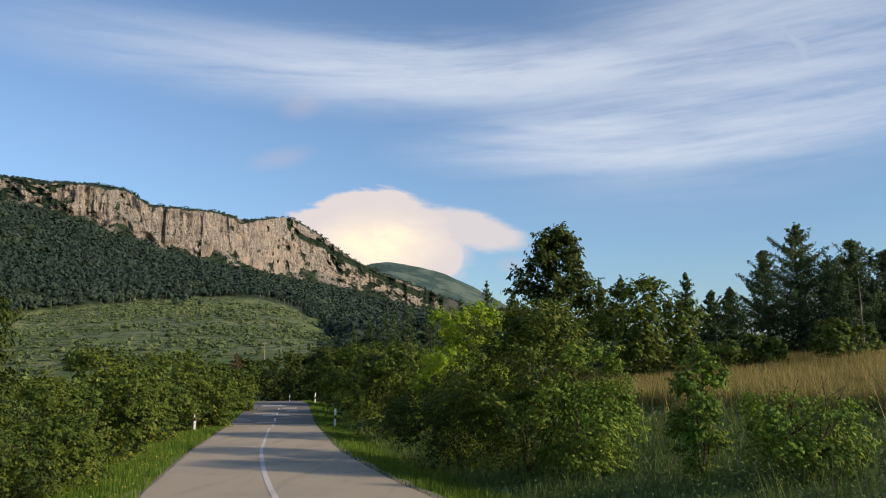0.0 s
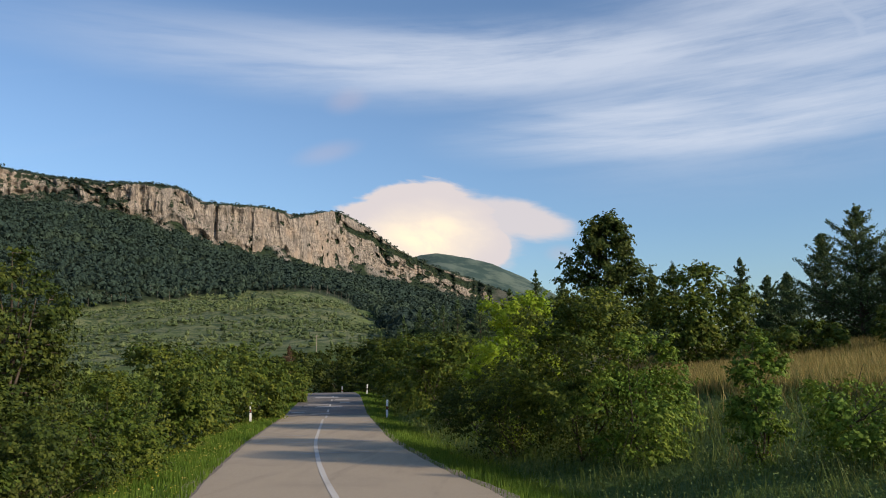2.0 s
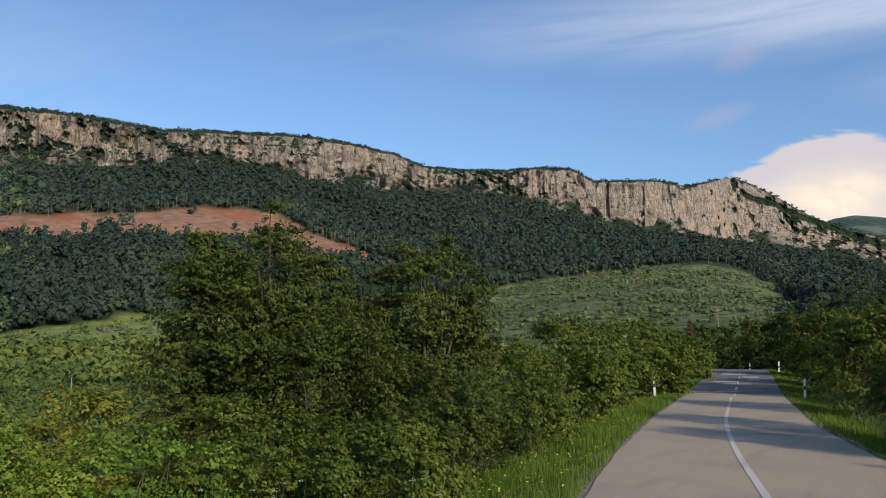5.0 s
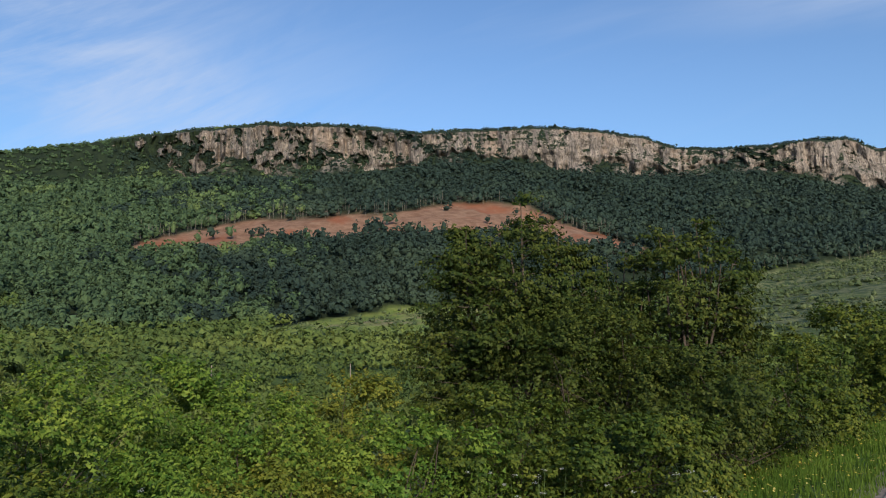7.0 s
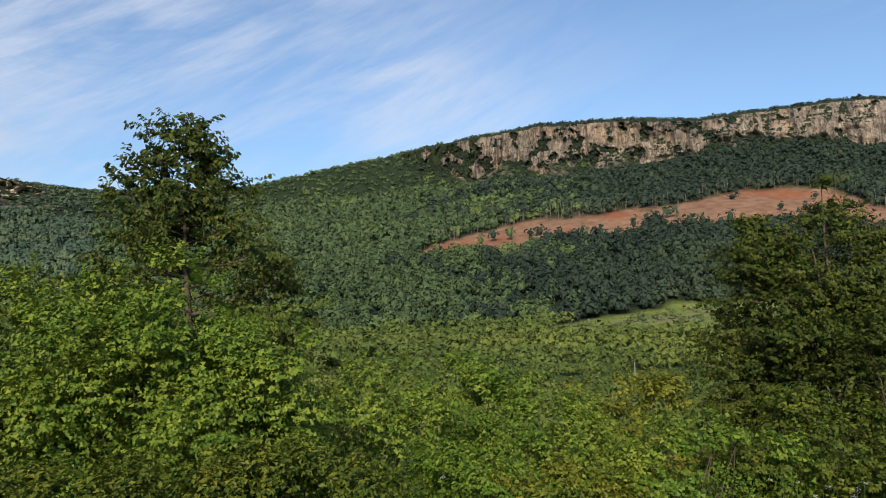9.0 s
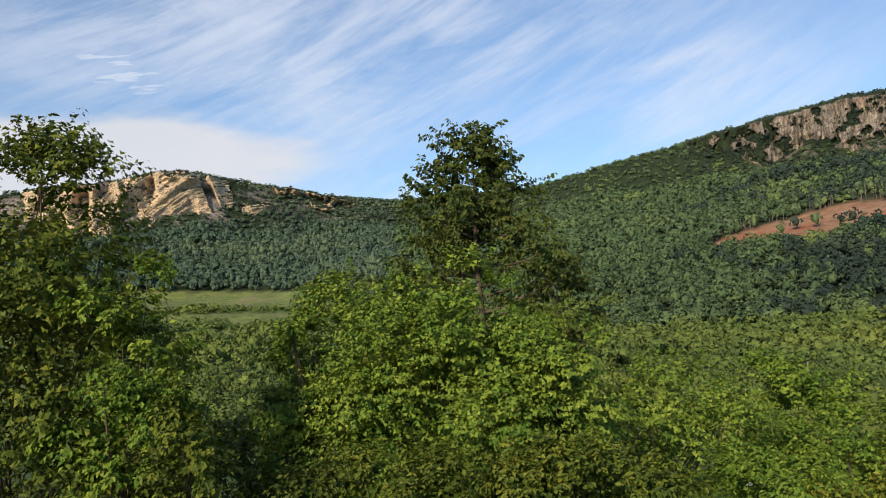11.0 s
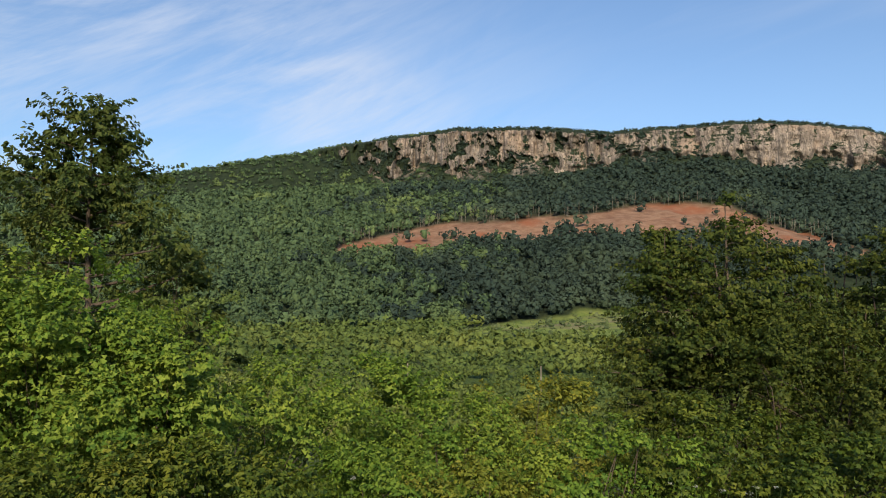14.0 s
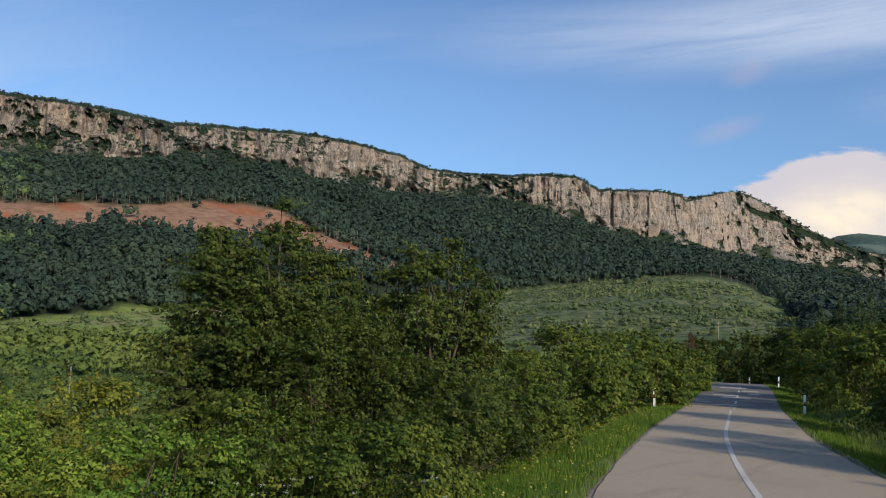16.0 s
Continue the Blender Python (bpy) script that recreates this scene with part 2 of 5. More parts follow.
def rock_material(name, low, lit, warm, grain=(1, 1, 0.22), cracks=0.8):
    m, g, b, _ = material(name, 0.95)
    geo = g.add("ShaderNodeNewGeometry")
    pos = g.add("ShaderNodeTexCoord").outputs["Object"]
    up = g.add("ShaderNodeSeparateXYZ", Vector=geo.outputs["Normal"]).outputs[2]
    streak = g.noise(g.scaled(pos, grain), 0.16, 7, 0.65)
    crack = g.noise(g.scaled(pos, (1, 1, 0.35)), 0.5, 6, 0.7)
    wide = g.noise(pos, 0.025, 4)
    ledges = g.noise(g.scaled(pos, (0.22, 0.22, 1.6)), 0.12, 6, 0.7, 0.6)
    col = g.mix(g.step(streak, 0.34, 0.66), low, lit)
    # dark level bands painted in for the shade under ledges
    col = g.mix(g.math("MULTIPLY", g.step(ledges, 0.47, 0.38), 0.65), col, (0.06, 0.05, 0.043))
    # dark streaks along cracks, painted as crevice shade between the pillars
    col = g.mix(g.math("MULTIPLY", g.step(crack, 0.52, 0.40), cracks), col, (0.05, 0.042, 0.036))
    col = g.mix(g.math("MULTIPLY", g.step(wide, 0.5, 0.7), 0.45), col, warm)
    col = g.mix(g.math("MULTIPLY", g.step(wide, 0.46, 0.3), 0.5), col, (0.25, 0.225, 0.20))
    ledge = g.math("ADD", up, g.math("MULTIPLY", g.math("SUBTRACT", g.noise(pos, 0.07, 6, 0.7), 0.5), 0.45))
    bush = g.mix(g.step(crack, 0.35, 0.65), (0.011, 0.021, 0.009), (0.030, 0.045, 0.017))
    col = g.mix(g.step(ledge, 0.56, 0.66), col, bush)
    cover = g.add("ShaderNodeVertexColor")
    cover.layer_name = "cover"
    growth = g.add("ShaderNodeSeparateColor", Color=cover.outputs[0]).outputs[0]
    growth = g.math("ADD", growth, g.math("MULTIPLY", g.math("SUBTRACT", g.noise(pos, 0.2, 6, 0.7), 0.5), 1.1))
    col = g.mix(g.step(growth, 0.45, 0.6), col, bush)
    g.put(b.inputs["Base Color"], col)
    bump(g, b, g.math("ADD", streak, crack), 0.9, 2.0)
    return m


def crown_material(name, dark, light, tip):
    """Far crowns: colour by tree, with leaf-sized mottling."""
    m, g, b, _ = material(name, 0.9)
    rnd = g.add("ShaderNodeNewGeometry").outputs["Random Per Island"]
    pos = g.add("ShaderNodeTexCoord").outputs["Object"]
    n = g.noise(pos, 0.9, 5, 0.7)
    wide = g.noise(pos, 0.013, 5, 0.6)
    tree = g.step(g.noise(pos, 0.13, 2, 0.5), 0.36, 0.64)
    col = g.mix(g.math("ADD", g.math("MULTIPLY", rnd, 0.2), g.math("MULTIPLY", tree, 0.8)), dark, light)
    col = g.mix(g.step(n, 0.35, 0.7), g.mix(0.3, col, dark), g.mix(0.22, col, tip))
    col = g.mix(g.math("MULTIPLY", g.step(wide, 0.5, 0.68), 0.6), col, tip)
    g.put(b.inputs["Base Color"], col)
    bump(g, b, n, 0.8, 0.8)
    return m


def asphalt_material(name, a, b2, patch):
    m, g, b, _ = material(name, 0.8)
    pos = g.add("ShaderNodeTexCoord").outputs["Object"]
    grain, wide = g.noise(pos, 60, 4, 0.7), g.noise(pos, 0.35, 5, 0.6)
    col = g.mix(g.step(grain, 0.3, 0.7), a, b2)
    col = g.mix(g.math("MULTIPLY", g.step(wide, 0.48, 0.68), 0.5), col, patch)
    wheel = g.noise(g.scaled(pos, (1.0, 0.10, 1.0)), 1.3, 5, 0.65, 0.6)
    col = g.mix(g.math("MULTIPLY", g.step(wheel, 0.50, 0.70), 0.26), col, tuple(0.6 * v for v in patch))
    stain = g.noise(pos, 2.2, 6, 0.7)
    col = g.mix(g.math("MULTIPLY", g.step(stain, 0.58, 0.72), 0.25), col, b2)
    g.put(b.inputs["Base Color"], col)
    bump(g, b, grain, 0.3, 0.006)
    return m


M = {
    "ground": ground_material(),
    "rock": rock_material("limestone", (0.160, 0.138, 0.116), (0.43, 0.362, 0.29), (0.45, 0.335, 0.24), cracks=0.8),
    # yellowish rock, brightened so that its colour carries the warm sun
    "crag": rock_material("sunlit_yellow_limestone", (0.48, 0.36, 0.24), (0.78, 0.60, 0.39), (0.72, 0.50, 0.31), (0.6, 0.6, 0.6), 0.5),
    # bluish greens with lifted darks: mountain haze is put into these colours
    "forest": crown_material("forest_leaves", (0.014, 0.030, 0.025), (0.036, 0.060, 0.043), (0.066, 0.097, 0.053)),
    # paler and bluer than the forest: distance haze painted into the leaves
    "hazy_hill_forest": crown_material("hazy_hill_forest_leaves", (0.034, 0.066, 0.050), (0.080, 0.130, 0.080), (0.14, 0.19, 0.092)),
    "pasture_scrub": crown_material("pasture_scrub_leaves", (0.045, 0.075, 0.028), (0.115, 0.150, 0.055), (0.20, 0.225, 0.095)),
    # lighter green patches, with sun and haze on the spur painted in too
    "light_forest": crown_material("light_forest_leaves", (0.024, 0.053, 0.030), (0.090, 0.145, 0.062), (0.19, 0.255, 0.075)),
    "scrub": crown_material("scrub_leaves", (0.042, 0.078, 0.020), (0.118, 0.170, 0.038), (0.24, 0.275, 0.058)),
    "asphalt": asphalt_material("asphalt", (0.365, 0.29, 0.198), (0.49, 0.40, 0.285), (0.315, 0.258, 0.185)),
    "old_asphalt": asphalt_material("old_asphalt", (0.15, 0.132, 0.112), (0.22, 0.195, 0.168), (0.115, 0.103, 0.09)),
    "patch": asphalt_material("patch", (0.34, 0.31, 0.27), (0.46, 0.42, 0.37), (0.28, 0.26, 0.23)),
    "line": asphalt_material("line_paint", (0.54, 0.50, 0.44), (0.68, 0.64, 0.57), (0.40, 0.36, 0.30)),
    "bark": plain_material("bark", (0.055, 0.042, 0.030), (0.12, 0.095, 0.07), 9.0, 0.95, 0.6, (1, 1, 0.3)),
    "pale_bark": plain_material("pale_bark", (0.12, 0.105, 0.085), (0.25, 0.225, 0.185), 3.0, 0.9, 0.4, (1, 1, 0.3)),
    "post_white": plain_material("post_white", (0.70, 0.70, 0.68), (0.82, 0.82, 0.80), 8.0, 0.5, 0.05),
    "post_black": plain_material("post_black", (0.02, 0.02, 0.02), (0.035, 0.035, 0.035), 8.0, 0.5, 0.05),
    "reflector": plain_material("reflector", (0.45, 0.08, 0.04), (0.55, 0.12, 0.05), 30.0, 0.25, 0.0),
    "dirt": plain_material("roadside_dirt", (0.17, 0.135, 0.10), (0.31, 0.26, 0.20), 14.0, 0.95, 0.6),
    "wood_pole": plain_material("weathered_wood", (0.20, 0.17, 0.13), (0.34, 0.29, 0.23), 6.0, 0.9, 0.4, (1, 1, 0.1)),
    "hazel": leaf_material("hazel_leaves", (0.027, 0.056, 0.009), (0.092, 0.130, 0.017), (0.194, 0.201, 0.026)),
    "bright": leaf_material("bright_leaves", (0.042, 0.100, 0.012), (0.141, 0.228, 0.030), (0.287, 0.334, 0.047), 0.22),
    "lime": leaf_material("yellow_green_leaves", (0.12, 0.21, 0.012), (0.28, 0.40, 0.030), (0.46, 0.50, 0.04), 0.34),
    "thorn": leaf_material("thorn_leaves", (0.018, 0.036, 0.007), (0.058, 0.083, 0.012), (0.132, 0.145, 0.025), 0.2),
    "rust": leaf_material("autumn_tinted_leaves", (0.080, 0.112, 0.016), (0.185, 0.205, 0.027), (0.31, 0.275, 0.040)),
    "oak": leaf_material("dark_leaves", (0.030, 0.056, 0.014), (0.075, 0.110, 0.024), (0.17, 0.18, 0.04), 0.25),
    "needles": leaf_material("needles", (0.038, 0.070, 0.032), (0.100, 0.150, 0.058), (0.17, 0.21, 0.08), 0.15, 0.7),
    "dead_needles": leaf_material("dead_needles", (0.075, 0.045, 0.026), (0.15, 0.090, 0.052), (0.19, 0.12, 0.07), 0.1, 0.7),
    "grass": leaf_material("grass_blades", (0.060, 0.120, 0.014), (0.125, 0.215, 0.026), (0.22, 0.27, 0.04), 0.35),
    "hay": leaf_material("dry_grass_blades", (0.20, 0.165, 0.050), (0.36, 0.275, 0.090), (0.48, 0.37, 0.14), 0.35),
    "weeds": leaf_material("weed_leaves", (0.060, 0.110, 0.022), (0.13, 0.19, 0.042), (0.22, 0.22, 0.065), 0.3),
    "herbs": leaf_material("herb_leaves", (0.040, 0.080, 0.022), (0.095, 0.150, 0.040), (0.19, 0.21, 0.07), 0.2),
    "umbel": leaf_material("umbel_florets", (0.38, 0.38, 0.30), (0.50, 0.50, 0.42), (0.55, 0.55, 0.47), 0.3),
    "stalk": plain_material("green_stalk", (0.07, 0.11, 0.03), (0.12, 0.17, 0.05), 20.0, 0.7, 0.1),
    "blossom": leaf_material("blossom", (0.45, 0.36, 0.04), (0.62, 0.50, 0.06), (0.70, 0.62, 0.25), 0.3),
}

# ---- building helpers ----


def mesh_from(name, verts, faces, mat, smooth=False):
    """A mesh from arrays: verts n x 3, faces m x 3 or m x 4."""
    verts, faces = np.asarray(verts, np.float32), np.asarray(faces, np.int32)
    me = bpy.data.meshes.new(name)
    n, k = faces.shape
    me.vertices.add(len(verts))
    me.vertices.foreach_set("co", verts.ravel())
    me.loops.add(n * k)
    me.loops.foreach_set("vertex_index", faces.ravel())
    me.polygons.add(n)
    me.polygons.foreach_set("loop_start", np.arange(0, n * k, k, dtype=np.int32))
    me.polygons.foreach_set("use_smooth", np.full(n, smooth))
    me.update(calc_edges=True)
    if mat:
        me.materials.append(mat)
    return me


def part(name, me, parent=None, label="", kind=""):
    ob = new(name, me)
    if parent:
        ob.parent = parent
    return tagged(ob, label, kind=kind)


def thing(name, place, label, category, group="", turn=0.0, kind=""):
    ob = new(name)
    ob.empty_display_size = 0.3
    ob.matrix_world = pose(*place, 0, 0, turn)
    return tagged(ob, label, category, group, kind)


def hash2(i, j, seed):
    h = (i.astype(np.int64) * 374761393 + j.astype(np.int64) * 668265263 + seed * 2147483647) & 0xFFFFFFFF
    h = ((h ^ (h >> 13)) * 1274126177) & 0xFFFFFFFF
    return ((h ^ (h >> 16)) & 0xFFFFFF) / float(0xFFFFFF)


def value_noise(x, y, seed=0):
    x, y = np.asarray(x, float), np.asarray(y, float)
    i, j = np.floor(x).astype(np.int64), np.floor(y).astype(np.int64)
    u, v = x - i, y - j
    u, v = u * u * (3 - 2 * u), v * v * (3 - 2 * v)
    a, b = hash2(i, j, seed), hash2(i + 1, j, seed)
    c, d = hash2(i, j + 1, seed), hash2(i + 1, j + 1, seed)
    return (a + (b - a) * u) * (1 - v) + (c + (d - c) * u) * v


def fbm(x, y, octaves=5, seed=0, gain=0.5):
    s, a, t = 0.0, 1.0, 0.0
    for k in range(octaves):
        s = s + a * value_noise(x * 2 ** k + 17.3 * k, y * 2 ** k - 9.1 * k, seed + k)
        t += a
        a *= gain
    return s / t - 0.5


def smooth(x, a, b):
    t = np.clip((np.asarray(x, float) - a) / (b - a), 0, 1)
    return t * t * (3 - 2 * t)


def polar(az, r):
    """Plan place at a bearing and a distance from the camera."""
    a = np.radians(az)
    return -np.sin(a) * r, np.cos(a) * r


def to_polar(x, y):
    return np.degrees(np.arctan2(-x, y)), np.hypot(x, y)


# ---- the lie of the land ----
ROAD_Y = [-80, -30, 0, 14.2, 16.8, 26.3, 47.4, 71.5, 85, 100, 130, 160]
ROAD_X = [24, 9.6, 1.0, -2.9, -3.65, -6.0, -10.3, -14.9, -17.9, -22.5, -36, -60]
ROAD_Z = [3.6, 1.5, 0.0, -0.78, -0.93, -1.40, -2.17, -2.36, -2.75, -4.3, -6.3, -8.0]


def ease(x, xs, ys):
    """Interpolation through the knots with rounded corners."""
    w = 2.5
    return sum(np.interp(np.asarray(x, float) + k * w, xs, ys) for k in (-1, -0.5, 0, 0.5, 1)) / 5


def road_x(y):
    return ease(y, ROAD_Y, ROAD_X)


def road_z(y):
    return ease(y, ROAD_Y, ROAD_Z)


def near_z(x, y):
    """Ground round the road: verge and falling slope on its left, ditch and bank on its right."""
    d = (x - road_x(y)) * 0.97
    side = np.interp(d, [-150, -60, -25, -12, -5.2, -3.4, -2.4, 2.4, 3.2, 4.2, 6.5, 11, 20, 40, 90],
                     [-15, -9.0, -5.2, -3.0, -0.55, -0.10, -0.06, -0.06, -0.12, -0.25, 0.35, 1.35, 2.0, 2.5, 3.2])
    off = np.abs(d) > 3.2
    rough = (fbm(x * 0.35, y * 0.35, 4, 5) * 0.5) * smooth(np.abs(d), 3.0, 7.0)
    return road_z(y) * np.where(d > 0, 1 - 0.75 * smooth(d, 4, 30), 1) + side + rough * off


# far land: bearing, then distance and height angle of its rings
AZ = [-60, -12, -4, 1, 5, 9, 12, 15, 21, 24, 30, 35, 41, 46, 53, 58, 63, 70, 76, 82, 87, 92, 98, 103, 107, 111, 115, 119, 130]
RIDGE_R = [900, 1500, 2150, 2050, 1900, 1800, 1700, 1550, 1380, 1320, 1240, 1170, 1090, 1030, 1000, 990, 1000, 1040, 1080, 1130, 1180,
           1220, 1250, 1210, 1160, 1120, 1110, 1120, 1150]
RIDGE_AZ = [-60, -12, -4, -0.7, 1.9, 5, 6.5, 9.5, 10.6, 11.7, 13.2, 14.8, 15.4, 16.8, 19, 20.8, 21.5, 22.3, 23.2, 25, 27.3, 30.6, 33.9, 36.1,
            40.3, 45.3, 52.5, 58, 64.5, 71, 75.3, 81.2, 86.5, 96.2, 100.3, 106, 109.5, 111, 113.5, 117.6, 125, 130]
RIDGE_E = [2, 1.0, 3.0, 4.4, 5.4, 6.6, 7.2, 9.3, 10.0, 10.4, 10.25, 10.0, 10.35, 10.5, 10.6, 10.75, 10.8, 11.4, 11.75, 11.85, 11.75, 11.85, 12.1, 13.0,
           13.85, 14.35, 14.05, 14.5, 14.6, 13.6, 12.7, 11.5, 10.3, 9.65, 9.95, 10.75, 11.3, 11.6, 11.5, 10.4, 9.2, 9]
BASE_R = [800, 1300, 1950, 1900, 1790, 1690, 1590, 1450, 1290, 1240, 1160, 1090, 1010, 960, 920, 910, 920, 960, 990, 1030, 1070, 1100,
          1120, 1090, 1060, 1040, 1030, 1030, 1050]
# foot and top of the bare rock under the long ridge: bearing and height angle
ROCK_AZ = [0, 1.9, 5.2, 9, 12.7, 16.7, 20.2, 24.3, 26.8, 28, 31, 34, 36, 39, 42.6, 45, 48.5, 52, 55, 58.5, 62, 66, 69.6, 72, 74]
ROCK_LOW = [3.2, 3.8, 4.95, 5.8, 6.5, 7.4, 8.0, 9.05, 9.9, 10.6, 11.1, 10.35, 10.8, 11.2, 11.2, 11.9, 12.05, 12.2, 11.1, 11.3, 11.3, 11.4, 11.0, 11.8, 12.4]
BASE_E = list(np.interp(AZ, ROCK_AZ, np.array(ROCK_LOW) - 0.55)[:18]) + [10.0, 9.2, 8.5, 8.0, 7.8, 7.7, 7.8, 7.8, 7.1, 6.6, 6.0]
BASE_E[0], BASE_E[1] = 1.5, 0.6
EDGE_R = [500, 500, 900, 950, 950, 900, 850, 800, 760, 740, 640, 560, 480, 440, 410, 400, 390, 370, 360, 360, 380, 420, 640, 700, 740,
          760, 760, 760, 760]
EDGE_E = [1.0, 0.3, 1.2, 1.8, 2.2, 3.0, 3.9, 4.0, 3.9, 3.6, 2.6, 2.0, 1.5, 1.3, 1.0, 0.6, 0.1, -0.6, -0.9, -0.9, -0.6, 0.2, 2.4, 2.8, 2.8,
          2.8, 2.8, 2.8, 2.6]
FOOT_Z = [6, 5, 3, 0, -2, -4, -6, -8, -10, -11, -12, -13, -14, -15, -15, -15, -15, -15, -15, -15, -16, -17, -17, -17, -17, -17, -17, -17, -17]


def far_z(az, r):
    """Height of the far slopes: foot, forest edge, foot of the cliffs, ridge and the land behind."""
    az, r = np.broadcast_arrays(np.asarray(az, float), np.asarray(r, float))

    def soft_interp(ys, w=1.2, xs=AZ):
        return sum(np.interp(az + k * w, xs, ys) for k in (-1, -0.5, 0, 0.5, 1)) / 5

    rr, re = soft_interp(RIDGE_R), np.tan(np.radians(soft_interp(RIDGE_E, 0.3, RIDGE_AZ)))
    br, be = soft_interp(BASE_R), np.tan(np.radians(soft_interp(BASE_E)))
    er, ee = soft_interp(EDGE_R), np.tan(np.radians(soft_interp(EDGE_E)))
    fz = soft_interp(FOOT_Z)
    rs = [np.full_like(rr, 155.0), er, br, rr, rr + 60, rr + 500, np.full_like(rr, 9000.0)]
    zs = [fz, EYE + er * ee, EYE + br * be, EYE + rr * re, EYE + rr * re - 2, EYE + rr * re * 0.7, rr * re * 0.2]
    z = zs[0].copy()
    for k in range(len(rs) - 1):
        t = np.clip((r - rs[k]) / (rs[k + 1] - rs[k]), 0, 1)
        z = np.where(r >= rs[k], zs[k] + (zs[k + 1] - zs[k]) * t, z)
    x, y = polar(az, r)
    rough = fbm(x / 120, y / 120, 5, 11) * 26 * smooth(r, 250, 600) * (1 - 0.8 * smooth(r, br, rr))
    rough = rough + fbm(x / 22, y / 22, 3, 21) * 3.0 * smooth(r, 200, 500)
    return z + rough


def ground_z(x, y):
    x, y = np.asarray(x, float), np.asarray(y, float)
    az, r = to_polar(x, y)
    k = smooth(r, 85, 165)
    az = np.where(az < -60, -60 + 0 * az, np.where(az > 130, 130 + 0 * az, az))
    return near_z(x, y) * (1 - k) + far_z(az, np.maximum(r, 150)) * k


def tree_line(x, y, az):
    """Distance at which tall forest takes over from scrub."""
    far = np.interp(az, AZ, EDGE_R) - 10
    return far + (300 - far) * smooth(az, 10.5, 7.5) + fbm(x / 70, y / 70, 3, 88) * 190


def clearing(az, r):
    """1 on the felled strip of bare red soil."""
    x, y = polar(az, r)
    e = np.degrees(np.arctan2(far_z(az, r) - EYE, r)) + fbm(x / 40, y / 40, 3, 41) * 0.9
    top = np.interp(az, [34, 36.5, 40.3, 44.9, 47, 52, 55.2, 59.4, 63.7, 67.5, 71.3, 75], [4.4, 5.1, 6.25, 8.4, 8.6, 8.6, 8.0, 8.0, 7.55, 7.25, 6.2, 5.4])
    low = np.interp(az, [34, 38.6, 44.4, 49.6, 53.8, 56.9, 59.8, 63, 67.1, 71, 74, 75], [4.3, 4.9, 6.3, 6.25, 6.4, 6.8, 5.85, 6.15, 5.05, 4.9, 4.75, 5.4])
    return smooth(e, low - 0.1, low + 0.1) * smooth(e, top + 0.1, top - 0.1) * (az > 34) * (az < 75.2)


def pasture(az, r):
    """1 on open rough grazing: the wide slope under the high cliffs, the meadow and the strips in the side valley."""
    x, y = polar(az, r)
    n = fbm(x / 60, y / 60, 4, 51)
    e = np.degrees(np.arctan2(far_z(az, r) - EYE, r)) + n * np.where(az > 97, 0.45, np.where(az < 35, 1.5, 0.8))
    top = np.interp(az, [6, 7.5, 10.6, 13.8, 20.7, 23.3, 28, 33], [1.0, 2.0, 3.4, 4.2, 4.1, 3.7, 3.0, 2.4])
    a = smooth(e, top + 0.1, top - 0.1) * smooth(az + n * 9, 8.0, 9.8) * smooth(az + n * 4, 34, 31) * smooth(r, 220, 280)
    top = np.interp(az, [50, 53, 60, 63, 66], [1.2, 1.0, 0.4, -0.2, -1.0])
    b = smooth(e, top + 0.1, top - 0.1) * smooth(e, -1.5, -1.1) * smooth(az + n * 3, 47, 49) * smooth(az + n * 4, 66, 63)
    c = np.maximum(smooth(e, 1.75, 1.9) * smooth(e, 3.1, 2.9), np.maximum(smooth(e, 0.5, 0.65) * smooth(e, 1.6, 1.5), smooth(e, -1.3, -1.1) * smooth(e, 0.3, 0.2)))
    c = c * smooth(az + n * 6, 100.5, 102.5) * smooth(r, 300, 400)
    return np.clip(np.maximum(np.maximum(a, b), c), 0, 1) * (r < np.interp(az, AZ, EDGE_R) * 1.25)


def cliffness(az):
    """How much bare rock stands out of the slope under the ridge, by bearing."""
    return np.interp(az, [0.5, 3, 6, 13, 15, 26, 27, 28, 32, 33.6, 34.4, 52, 55, 60, 66, 70, 74, 97, 100, 104, 108, 109.5, 119, 122],
                     [0.25, 0.5, 0.8, 0.9, 1.0, 1.0, 0.55, 0.62, 0.66, 0.5, 1.0, 1.0, 0.9, 0.78, 0.58, 0.3, 0, 0, 0.48, 0.5, 0.56, 1.0, 1.0, 0.8])


